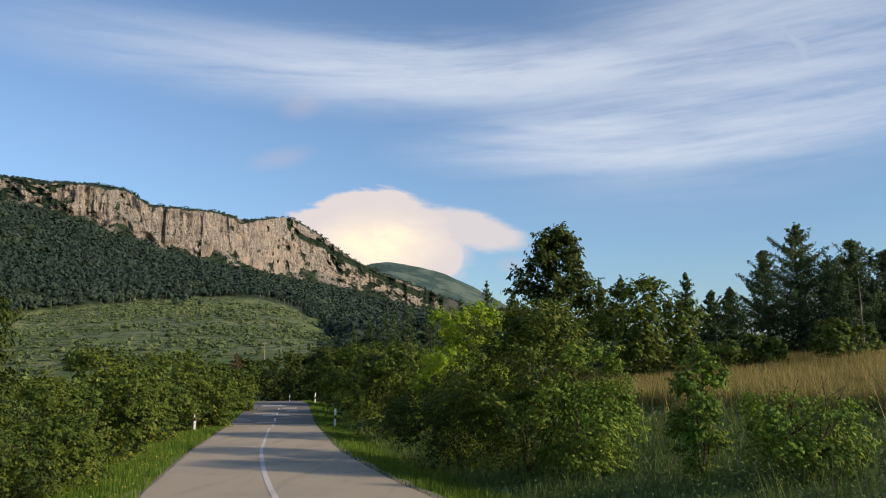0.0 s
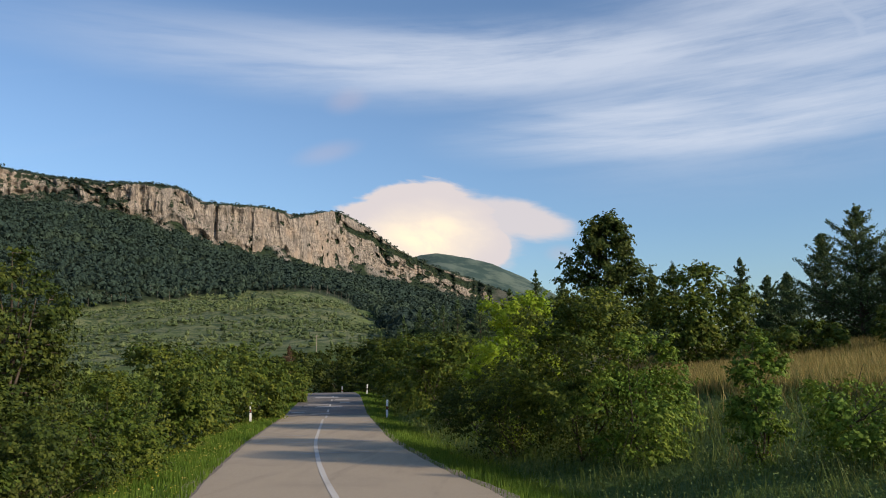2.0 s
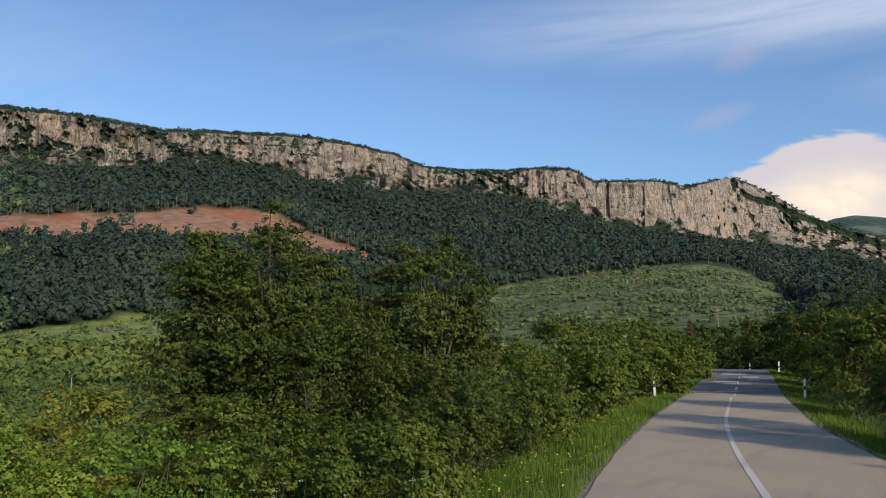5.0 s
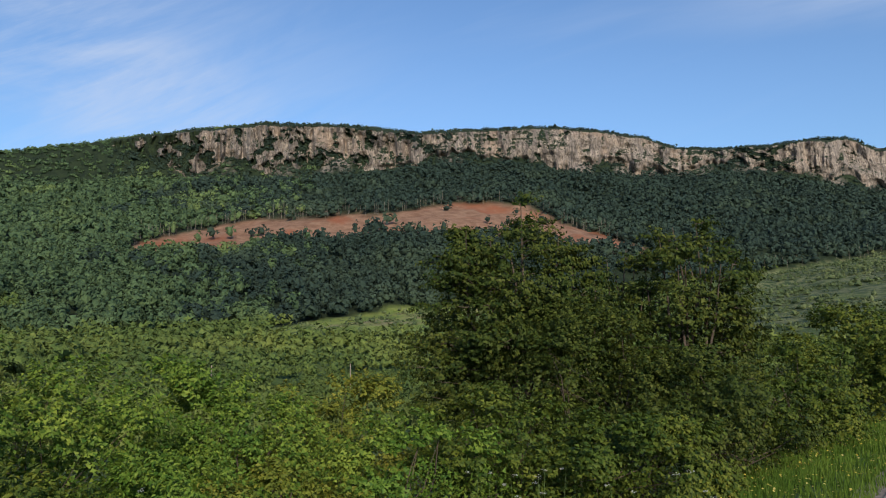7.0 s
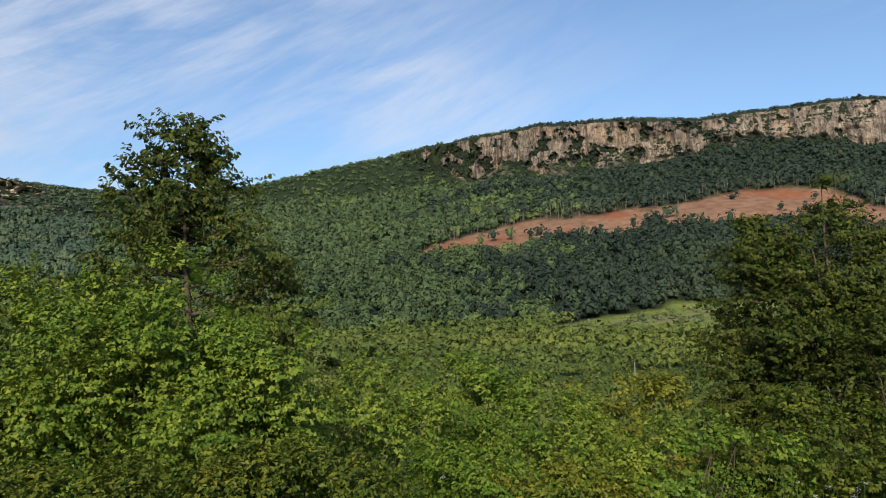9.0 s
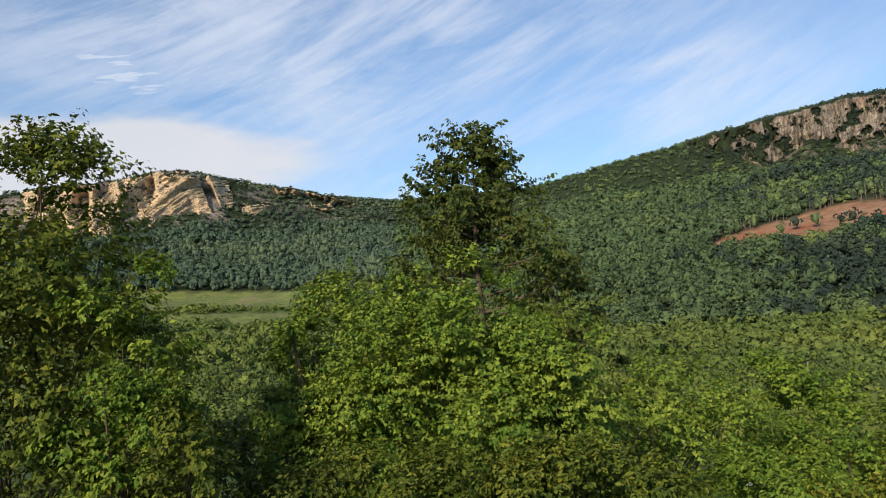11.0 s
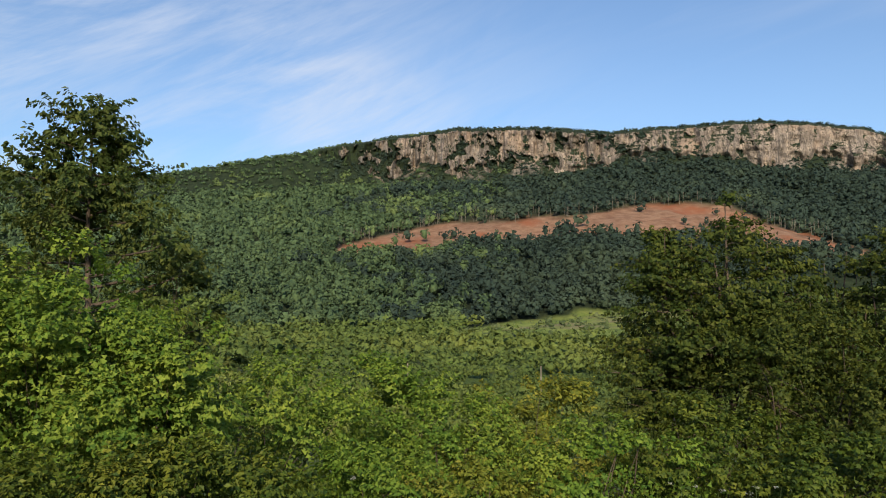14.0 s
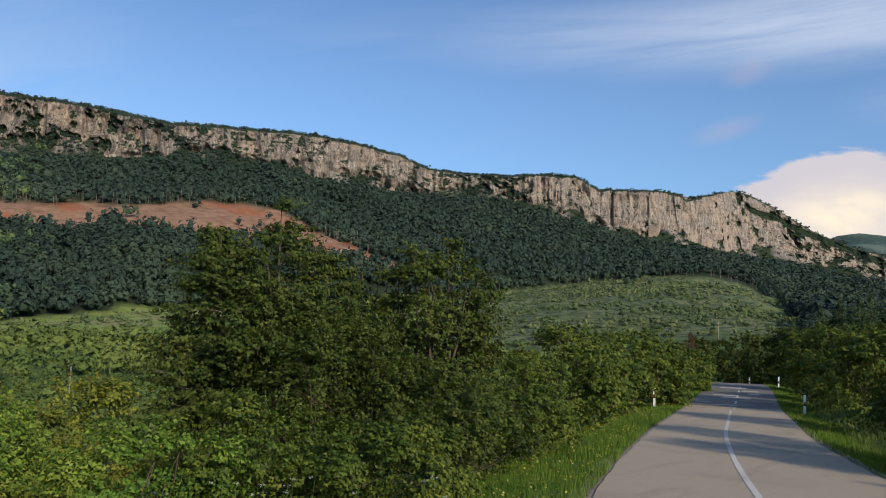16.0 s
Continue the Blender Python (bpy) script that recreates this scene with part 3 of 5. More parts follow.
def make_ground():
    az = np.concatenate([np.arange(-40, 131, 0.42), np.arange(133, 320, 3.0)])
    r = np.concatenate([[0.0], np.geomspace(1.2, 300, 125), np.arange(311, 2200, 11.0), np.geomspace(2215, 4700, 22)])
    A, R = np.meshgrid(az, r, indexing="ij")
    X, Y = polar(A, R)
    Z = ground_z(X, Y)
    # the far summit under the cap cloud
    summit = 4000
    peak = np.interp(A, [-14, -7, -2.8, 1.0, 4.0, 5.7, 9, 14, 20], [2, 3.4, 5.2, 6.8, 7.5, 7.2, 6.2, 4, 2])
    rid = 1 - np.abs(fbm(X / 420, Y / 420, 5, 62)) * 3
    hz = rid * 40 - 30 + EYE + summit * np.tan(np.radians(peak)) * (1 - np.abs(R - summit) / 1500) + fbm(X / 300, Y / 300, 5, 61) * 60
    far = (R > 2500) & (A > -14) & (A < 20)
    Z = np.where(far, np.maximum(Z, hz), Z)
    n, k = A.shape
    i = np.arange(n)[:, None] * k + np.arange(k - 1)[None, :]
    j = np.roll(np.arange(n), -1)[:, None] * k + np.arange(k - 1)[None, :]
    faces = np.stack([i, i + 1, j + 1, j], -1).reshape(-1, 4)[:, ::-1]
    me = mesh_from("ground", np.stack([X, Y, Z], -1).reshape(-1, 3), faces, M["ground"], True)
    d = (X - road_x(Y)) * 0.97
    Ac = np.clip(A, -60, 130)
    soil, open_land = clearing(Ac, R), pasture(Ac, R)
    edge = np.interp(Ac, AZ, EDGE_R)
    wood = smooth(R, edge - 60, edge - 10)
    dry = smooth(d, 9, 14) * smooth(R, 130, 90) * 0.9
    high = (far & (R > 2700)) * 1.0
    field = open_land * np.where(Ac > 95, 0.5, 1.0) * (Ac > 40)
    stone = np.clip(cliffness(Ac) * 1.2, 0, 1) * smooth(R, np.interp(Ac, AZ, BASE_R) - 10, np.interp(Ac, AZ, BASE_R) + 20) * (fbm(X / 30, Y / 30, 3, 3) > 0.05) * (~far) * (R < 2600)
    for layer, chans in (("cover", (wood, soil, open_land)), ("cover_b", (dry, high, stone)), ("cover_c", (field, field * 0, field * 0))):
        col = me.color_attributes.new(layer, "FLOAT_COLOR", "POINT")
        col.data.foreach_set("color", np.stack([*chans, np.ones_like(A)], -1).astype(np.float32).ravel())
    tagged(new("ground", me), "grassy roadside and wooded mountain slopes with bare red clearing", "ground", kind="structure")


make_ground()


def green_on(az, v):
    """1 where bushes and grass hide the rock of the long cliff: in patches, in clefts, and on a shelf at its far end."""
    s = np.radians(az) * 1000
    veg = np.interp(az, [0, 2, 5, 9, 12.5, 14, 26, 27, 32.5, 34, 36, 46, 50, 56, 62, 66, 70, 74], [0.72, 0.55, 0.42, 0.38, 0.34, 0.14, 0.12, 0.5, 0.46, 0.2, 0.16, 0.24, 0.36, 0.42, 0.43, 0.47, 0.55, 0.9])
    n = fbm(s / np.where(az < 14, 6.5, 13), v * np.where(az < 14, 8, 5) - s / 70, 4, 166, 0.6) + 0.5
    g = smooth(n, 0.82 - 0.62 * veg, 0.90 - 0.62 * veg)
    base, top = np.interp(az, AZ, BASE_E), np.interp(az, RIDGE_AZ, RIDGE_E)
    e = base + (top - base) * v
    shelf = np.abs(e - np.interp(az, [2, 5, 9, 11.5], [4.9, 6.25, 8.15, 9.5]) + fbm(s / 20, v * 0, 2, 175) * 0.3)
    return np.maximum(g, smooth(shelf, 0.3, 0.14) * smooth(az, 11.6, 10.6))


def rock_foot(az):
    """Part of the way up from the lowest ring to the ridge at which the rock of the long cliff begins."""
    base, top = np.interp(az, AZ, BASE_E), np.interp(az, RIDGE_AZ, RIDGE_E)
    low = np.interp(az, ROCK_AZ, ROCK_LOW) + fbm(np.radians(az) * 1000 / 34, az * 0, 4, 171, 0.7) * 2.0
    return np.clip((low - base) / (top - base), 0.02, 0.9)


def rock_out(az, v):
    """How far bare rock stands out of the slope at part v of the way from the cliff's foot to the ridge; under 0 the slope is wooded."""
    az, v = np.broadcast_arrays(np.asarray(az, float), np.asarray(v, float))
    s = np.radians(az) * 1000
    # the long cliff: walls between their foot and the rim, broken by green
    base, top = np.interp(az, AZ, BASE_E), np.interp(az, RIDGE_AZ, RIDGE_E)
    e = base + (top - base) * v
    low = base + (top - base) * rock_foot(az)
    high = np.minimum(top - 0.12, np.interp(az, [62, 64, 67.5, 69.6, 72, 74], [20, 14.5, 13.8, 12.9, 12.0, 11.4])) + fbm(s / 25, v * 0, 2, 172) * 0.3
    out = np.minimum(np.minimum((e - low) / 0.35, (high - e) / 0.16), 1.0)
    long_wall = out
    # the crag on the second hill
    c = cliffness(az)
    patch = fbm(s / 60, v * 3, 4, 166)
    foot = fbm(s / 38, v * 0 + 3.0, 3, 171)
    crag = (c + patch * 1.2 * (1 - 0.5 * smooth(c, 0.8, 1.0)) - 0.42) * 1.5 - smooth(v, 0.34 + foot * 1.1, 0.02 + foot * 0.8) * 1.1
    spots = fbm(s / 17, v * 5, 3, 176)
    crag = crag - smooth(spots, 0.02, 0.16) * 0.7 * smooth(az, 96, 98) * smooth(az, 109, 107.5)
    crag = crag - smooth(fbm(s / 24, v * 0.5, 3, 173), 0.06, 0.26) * 0.6 * (1 - smooth(v, 0.75, 0.95))
    return np.where(az < 85, long_wall, crag)


LEDGES = []        # places of bushes on the rock


def make_cliffs():
    """Limestone walls under the ridge, with buttresses, gullies and ledges."""
    for a0, a1, seed, label in ((0.0, 75.0, 1, "long pale limestone cliff below the wooded ridge"),
                                (97.0, 122.0, 2, "tilted limestone crag on the second hill")):
        az = np.arange(a0, a1, 0.055)
        v = np.linspace(0, 1, 66)
        A, V = np.meshgrid(az, v, indexing="ij")
        br, rr = np.interp(A, AZ, BASE_R), np.interp(A, AZ, RIDGE_R)
        bz = far_z(A, br)
        tz = far_z(A, rr)
        s = np.radians(A) * br
        # ground line under the wall, then the wall pushed out of it
        R0 = br + (rr - br) * V
        Z0 = far_z(A, R0)
        butt = 1 - np.abs(fbm(s / 55, V * 0.6, 3, seed + 70)) * 4
        tilt = V * (0 if seed == 1 else 90)
        rib = 1 - np.abs(fbm((s + tilt) / 16, V * 1.5, 3, seed + 80)) * 4
        crag = fbm((s + tilt) / 6.5, V * 3.5, 5, seed + 90, 0.62)
        steep = np.interp(V, [0, 0.1, 0.8, 0.93, 1], [0.06, 0.14, 0.66, 0.6, 0.06]) * (rr - br)
        out = rock_out(A, V)
        on = smooth(out, 0.0, 0.14)
        gentle = 0.5 + 0.5 * smooth(A, 12, 16)
        flute = 1 - np.abs(fbm(s / 7.5, V * 0.9, 2, seed + 85)) * 4
        rough = rib * 11 + flute * 6 + crag * 11 if seed == 1 else rib * 5 + crag * 9
        broken = smooth(A, 15, 12)        # the far end is lower and broken into blocks
        rough = rough * (1 - 0.6 * broken) + broken * (fbm(s / 28, V * 6 + s / 80, 4, 201, 0.65) * 46) if seed == 1 else rough
        strata = fbm(s / 60, V * 11 + s / 300, 3, seed + 140) * (4 if seed == 1 else 6)
        rough = rough + strata
        push = on * (np.clip(out, 0.3, 1) * steep * (0.45 + 0.55 * butt) * gentle + rough * np.clip(out * 2, 0.2, 1) * gentle) - 4 - 6 * (1 - on)
        gully = smooth(A, 20.1, 20.25) * smooth(A, 20.6, 20.42) * smooth(V, 0.05, 0.25) * 0.6 + smooth(np.abs(A - 110.6 + (1 - V) * 1.6), 0.45, 0.2)
        push = push - gully * 30
        if seed == 1:
            # the long cliff: a steep wall above its foot, with buttresses and flutes that grow upwards
            up = np.clip(V - rock_foot(A), 0, 1)
            lean = 0.84 * np.interp(V, [0, 0.97, 1], [1, 1, 0.8]) * (0.62 + 0.38 * butt)
            push = up * (rr - br) * lean + rough * gentle * smooth(up, 0, 0.2) * smooth(V, 1.0, 0.96) - 3 * smooth(up, 0.03, 0)
            push = push - gully * 26 * smooth(up, 0, 0.2) - 7 * green_on(A, V) * smooth(up, 0, 0.15)
        R1 = R0 - push
        Z1 = (EYE + (Z0 - EYE) * R1 / R0 if seed == 1 else Z0) + crag * 2.5
        X, Y = polar(A, R1)
        n, k = A.shape
        i = np.arange(n - 1)[:, None] * k + np.arange(k - 1)[None, :]
        faces = np.stack([i, i + k, i + k + 1, i + 1], -1).reshape(-1, 4)
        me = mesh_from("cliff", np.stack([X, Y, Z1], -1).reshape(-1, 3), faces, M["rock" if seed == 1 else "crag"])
        grown = green_on(A, V) if seed == 1 else A * 0
        col = me.color_attributes.new("cover", "FLOAT_COLOR", "POINT")
        col.data.foreach_set("color", np.stack([grown, grown, grown, grown * 0 + 1], -1).astype(np.float32).ravel())
        tagged(new("cliff", me), label, "cliff", kind="structure")
        rng = np.random.default_rng(seed)
        green = green_on(A, V) > 0.5 if seed == 1 else fbm(s / 26, V * 5, 4, seed + 120) > 0.16
        p = green & (rng.uniform(0, 1, A.shape) < (0.20 if seed == 1 else 0.03)) & (V > 0.05) & (out > 0)
        # and wherever the rock lies back enough to hold soil
        P3 = np.stack([X, Y, Z1], -1)
        nv = np.cross(np.gradient(P3, axis=0), np.gradient(P3, axis=1))
        lie = np.abs(nv[..., 2]) / (np.linalg.norm(nv, axis=2) + 1e-9)
        lie = sum(np.roll(lie, q, 1) for q in (-1, 0, 1)) / 3
        p = p | ((lie > (0.62 if seed == 1 else 0.80)) & (on > 0.02) & (V < 0.99) & (rng.uniform(0, 1, A.shape) < 0.05))
        LEDGES.append((X[p], Y[p], Z1[p]))
        # close scrub on the wooded parts of the slope between the rocks
        X0, Y0 = polar(A, R0)
        p = (out < 0.12) & (V > 0.02) & (V < 0.98) & (rng.uniform(0, 1, A.shape) < (0.05 if seed == 1 else 0.03))
        LEDGES.append((X0[p], Y0[p], Z0[p] + 1.2))


make_cliffs()


def strip(name, y0, y1, d0, d1, lift, mat, step=0.5, wobble=0.0, seed=0):
    """A band that follows the road from y0 to y1, between two distances from its middle."""
    y = np.arange(y0, y1 + step / 2, step)
    cols = max(2, int((d1 - d0) / 0.6) + 1)
    t = np.linspace(0, 1, cols)
    dx = np.gradient(road_x(y), y)
    c = 1 / np.sqrt(1 + dx * dx)
    e0 = d0 + (fbm(y * 1.3, y * 0, 3, seed) * wobble)
    e1 = d1 + (fbm(y * 1.3, y * 0 + 7, 3, seed) * wobble)
    D = e0[:, None] * (1 - t) + e1[:, None] * t
    X = road_x(y)[:, None] + D * c[:, None]
    Y = y[:, None] - D * (dx * c)[:, None]
    Z = road_z(y)[:, None] + lift + 0 * D
    i = np.arange(len(y) - 1)[:, None] * cols + np.arange(cols - 1)[None, :]
    f = np.stack([i, i + 1, i + cols + 1, i + cols], -1).reshape(-1, 4)
    return mesh_from(name, np.stack([X, Y, Z], -1).reshape(-1, 3), f, mat, True)


def make_road():
    road = tagged(new("road"), "worn two-lane asphalt road running downhill between bushes", "road", kind="structure")
    part("surface", strip("surface", -60, 46.2, -2.42, 2.5, 0.0, M["asphalt"], wobble=0.12, seed=3), road)
    part("old_surface", strip("old_surface", 46.2, 150, -2.5, 2.5, 0.002, M["old_asphalt"], wobble=0.25, seed=4), road, "older dark asphalt")
    part("dirt_edge", strip("dirt_edge", -20, 90, -2.78, -2.36, -0.016, M["dirt"], 0.3, 0.22, 21), road, "crumbling dirt edge")
    part("dirt_edge", strip("dirt_edge", -20, 90, 2.42, 2.74, -0.016, M["dirt"], 0.3, 0.22, 22), road, "crumbling dirt edge")
    line = part("centre_line", strip("centre_line", -60, 42.0, -0.145, -0.03, 0.006, M["line"], wobble=0.02, seed=5), road, "worn white centre line")
    for k, y in enumerate((43.5, 49.5, 55.5, 62, 68)):
        part("dash", strip("dash", y, y + 2.6, 0.0, 0.13, 0.010, M["line"], wobble=0.05, seed=10 + k), road, "worn white dash")
    for y, l, d0, d1 in ((47.5, 0.9, -0.9, 0.2), (49.6, 0.6, -2.2, -1.5), (54.5, 1.6, -0.9, 0.9), (57.0, 1.2, -1.6, -0.1), (59.5, 1.5, 0.7, 1.5),
                         (63.0, 2.0, 0.3, 1.5), (67, 2.5, -1.4, 0.6)):
        part("repair", strip("repair", y, y + l, d0, d1, 0.008, M["patch"], 0.3, 0.35, int(y)), road, "pale repair patch")
    for y, d0, d1, w in ((39.5, -2.3, 2.3, 0.25), (34.5, -0.3, 2.2, 0.22), (30.0, -2.2, 0.1, 0.2), (26.5, -2.2, 2.2, 0.2), (22.0, -0.5, 2.3, 0.16)):
        part("seam", strip("seam", y, y + w, d0, d1, 0.005, M["patch"], 0.05, 0.15, int(y)), road, "pale sealed seam across the lane")


make_road()

# ---- far woods ----
ICO_V = []
for s1 in (-1, 1):
    for s2 in (-1, 1):
        ICO_V += [(0, s1, s2 * 1.618), (s1, s2 * 1.618, 0), (s2 * 1.618, 0, s1)]
ICO_V = np.array(ICO_V) / 1.902
_bm = bmesh.new()
for v in ICO_V:
    _bm.verts.new(v)
bmesh.ops.convex_hull(_bm, input=_bm.verts[:])
_bm.verts.index_update()
ICO_V = np.array([v.co[:] for v in _bm.verts])
ICO_F = np.array([[v.index for v in f.verts] for f in _bm.faces])
_bm.free()


def crowns(name, x, y, z, width, height, mat, clumps, seed, squash=1.0, tufts=4, core=0.8, tuft=0.2, ragged=0.35):
    """Many far crowns in one mesh: an uneven core, and clumps of foliage round it, each a shell of leaf tufts."""
    rng = np.random.default_rng(seed)
    n = len(x)
    sw = core * width * rng.uniform(0.36, 0.46, n)
    sh = core * height * rng.uniform(0.32, 0.42, n) * squash
    mid = np.stack([x, y, z + height * 0.5], -1)
    v = ICO_V[None] * np.stack([sw, sw, sh], -1)[:, None, :] * rng.uniform(0.75, 1.2, (n, 12, 1))
    V, F = [(v + mid[:, None, :]).reshape(-1, 3)], [(ICO_F[None] + (np.arange(n) * 12)[:, None, None]).reshape(-1, 3)]
    # clump centres, most of them on the upper side
    k = (np.arange(clumps) + 0.5) / clumps
    up = (0.95 - 1.35 * k)[None] + rng.normal(0, 0.10, (n, clumps))
    a = (np.arange(clumps) * 2.4)[None] + rng.uniform(0, 6.283, (n, 1)) + rng.normal(0, 0.35, (n, clumps))
    flat = np.sqrt(np.clip(1 - up ** 2, 0.05, 1))
    c = np.stack([np.cos(a) * flat, np.sin(a) * flat, up], -1) * np.stack([width * 0.30, width * 0.30, height * 0.30 * squash], -1)[:, None, :]
    c = c * rng.uniform(0.8, 1.15, (n, clumps, 1)) + mid[:, None, :]
    rad = (width[:, None] * rng.uniform(0.17, 0.26, (n, clumps)))[:, :, None, None]
    d = rng.normal(0, 1, (n, clumps, tufts, 3))
    out = c - mid[:, None, :]
    d = d / np.linalg.norm(d, axis=3)[..., None] + 0.75 * (out / np.linalg.norm(out, axis=2)[..., None])[:, :, None, :] + np.array([0, 0, 0.3])
    d = d / np.linalg.norm(d, axis=3)[..., None]
    p = c[:, :, None, :] + d * rad * rng.uniform(0.8, 1.1, (n, clumps, tufts, 1))
    nrm = d + rng.normal(0, ragged, d.shape)
    t1 = np.cross(nrm, rng.normal(0, 1, d.shape))
    t1 /= np.linalg.norm(t1, axis=3)[..., None] + 1e-9
    t2 = np.cross(nrm, t1)
    t2 /= np.linalg.norm(t2, axis=3)[..., None] + 1e-9
    size = (width * tuft)[:, None, None, None] * rng.uniform(0.7, 1.3, (n, clumps, tufts, 1))
    tri = np.stack([p - t1 * size * 0.75 - t2 * size * 0.4, p + t1 * size * 0.75 - t2 * size * 0.4, p + t2 * size * 0.85], 3).reshape(-1, 3)
    V.append(tri)
    F.append(12 * n + np.arange(len(tri)).reshape(-1, 3))
    return mesh_from(name, np.concatenate(V), np.concatenate(F), mat)


def scatter(a0, a1, r0, r1, cell, rng):
    """Jittered places in a fan of the plan."""
    out = []
    r = r0
    while r < r1:
        s = cell * max(1.0, (r / 700) ** 0.75)
        n = int(radians(a1 - a0) * r / s)
        out.append(np.stack([a0 + (np.arange(n) + rng.uniform(0, 1, n)) / n * (a1 - a0), np.full(n, r) + rng.uniform(-0.5, 0.5, n) * s, np.full(n, s)], -1))
        r += s
    return np.concatenate(out).T


def make_woods():
    rng = np.random.default_rng(7)
    az, r, s = scatter(-4, 123, 190, 2150, 7.6, rng)
    x, y = polar(az, r)
    edge, base, ridge = (np.interp(az, AZ, q) for q in (EDGE_R, BASE_R, RIDGE_R))
    e = np.degrees(np.arctan2(far_z(az, r) - EYE, r))
    bare = np.maximum(clearing(az, r), pasture(az, r))
    rock = (r > base - 14) & (r < ridge - 6) & (rock_out(az, np.clip((r - base) / (ridge - base), 0, 1)) > 0.0)
    keep = ((bare < 0.4) | (((clearing(az, r) > 0.4) | (az < 34)) & (rng.uniform(0, 1, len(r)) < 0.03))) & ~rock & (r < ridge + 25)
    # low scrub between the road and the forest edge
    low = r < tree_line(x, y, az)
    wood = keep & ~low
    size = np.where(r > base - 45, 0.5, 1.0)
    w = s * rng.uniform(0.8, 1.55, len(r)) * np.where(r > base - 15, 0.75, 1)
    w = w * np.where(rng.uniform(0, 1, len(r)) < 0.16, 1.35, 1)
    h = (7.5 + 8.5 * rng.uniform(0, 1, len(r)) ** 1.5) * size * np.where(r > ridge - 14, 0.55, 1)
    z = far_z(az, r) - 1.0
    # a close row along the rim
    ra = np.concatenate([np.arange(8, 122, 0.16), np.arange(8, 122, 0.19), np.arange(22, 75, 0.13), np.arange(22, 75, 0.15)]) + 0.05
    ra = ra + rng.uniform(-0.06, 0.06, len(ra))
    ra = ra[(fbm(ra * 0.9, ra * 0, 3, 44) > -0.22)]
    rr = np.interp(ra, AZ, RIDGE_R) + rng.uniform(-9, 6, len(ra))
    rx, ry = polar(ra, rr)
    p = wood
    x, y, z = np.append(x[p], rx), np.append(y[p], ry), np.append(z[p], far_z(ra, rr) - 3.0)
    w, h = np.append(w[p], rng.uniform(4.5, 8.5, len(ra))), np.append(h[p], rng.uniform(4.0, 7.5, len(ra)) * np.where((ra > 9) & (ra < 20.8), 0.6, 1))
    close = np.hypot(x, y) < 560
    ta, tr = to_polar(x, y)
    # young picks trees for the lighter colour that carries sun and haze
    young = (smooth(ta, 58, 82) * smooth(ta, 101, 96) * 0.9 + smooth(ta, 95, 102) * 0.35 + 0.04 * smooth(ta, 55, 70) + fbm(x / 60, y / 60, 3, 99) * (0.45 + 0.75 * smooth(ta, 58, 68))) > rng.uniform(0.1, 0.6, len(x))
    # trees on the second hill take the leaf colour with haze painted in
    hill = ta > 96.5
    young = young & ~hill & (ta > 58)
    part("forest", crowns("forest", x[hill], y[hill], z[hill], w[hill], h[hill] * 1.12, M["hazy_hill_forest"], 5, 1, 1.0, 4, 0.8, 0.17), None,
         "forest on the second hill with haze in its blue-green colour", "stuff")["category"] = "forest"
    close, far_off = close & ~hill, ~close & ~hill
    for p, mat, clumps, tufts, tuft, label in ((far_off & ~young, "forest", 5, 4, 0.17, "dense dark green deciduous forest on the mountain slopes"),
                                               (close & ~young, "forest", 9, 9, 0.125, "dark green trees at the lower edge of the forest"),
                                               (far_off & young, "light_forest", 5, 4, 0.17, "lighter green forest on the mountain slopes, sun and haze in its colour"),
                                               (close & young, "light_forest", 9, 9, 0.125, "lighter green trees at the forest's edge, sun and haze in their colour")):
        part("forest", crowns("forest", x[p], y[p], z[p], w[p], h[p], M[mat], clumps, 1, 1.0, tufts, 0.7, tuft), None, label, "stuff")["category"] = "forest"
    az, r, s = np.concatenate([scatter(10, 95, 75, 520, 5.0, rng), scatter(95, 121, 75, 420, 5.0, rng), scatter(95, 122, 420, 745, 6.0, rng)], 1)
    x, y = polar(az, r)
    e = np.degrees(np.arctan2(ground_z(x, y) - EYE, r))
    edge = np.interp(az, AZ, EDGE_R)
    d = x - road_x(y)
    p = (pasture(az, r) < 0.4) & (r < tree_line(x, y, az) + 4) & (clearing(az, r) < 0.3) & (d < -9) & (fbm(x / 14, y / 14, 3, 77) > -0.26) & ~((az < 33) & (r > 230))
    w = (2.4 + 6.5 * rng.uniform(0, 1, len(r)) ** 1.8) * np.where(r > 250, 1.3, 1)
    h = w * rng.uniform(0.5, 0.85, len(r)) * np.where((az > 97) & (r > 330), 0.6, 1)
    for q, clumps, tufts, tuft, label in ((p & (r < 190), 15, 17, 0.06, "yellow-green scrub on the near valley floor"), (p & (r >= 190), 6, 7, 0.12, "yellow-green scrub covering the valley floor")):
        part("scrub", crowns("scrub", x[q], y[q], ground_z(x[q], y[q]) - 0.4, w[q], h[q], M["scrub"], clumps, 2, 1.15, tufts, 0.62, tuft),
             None, label, "stuff")["category"] = "scrub"
    # scattered bushes on the open slope
    az, r, s = scatter(7, 66, 240, 820, 4.1, rng)
    x, y = polar(az, r)
    rows = fbm(np.radians(az) * r / 34, r / 9, 3, 57)
    p = (pasture(az, r) > 0.5) & (rows > -0.12 + rng.uniform(0, 0.2, len(r))) & ((az < 40) | (rng.uniform(0, 1, len(r)) < 0.6))
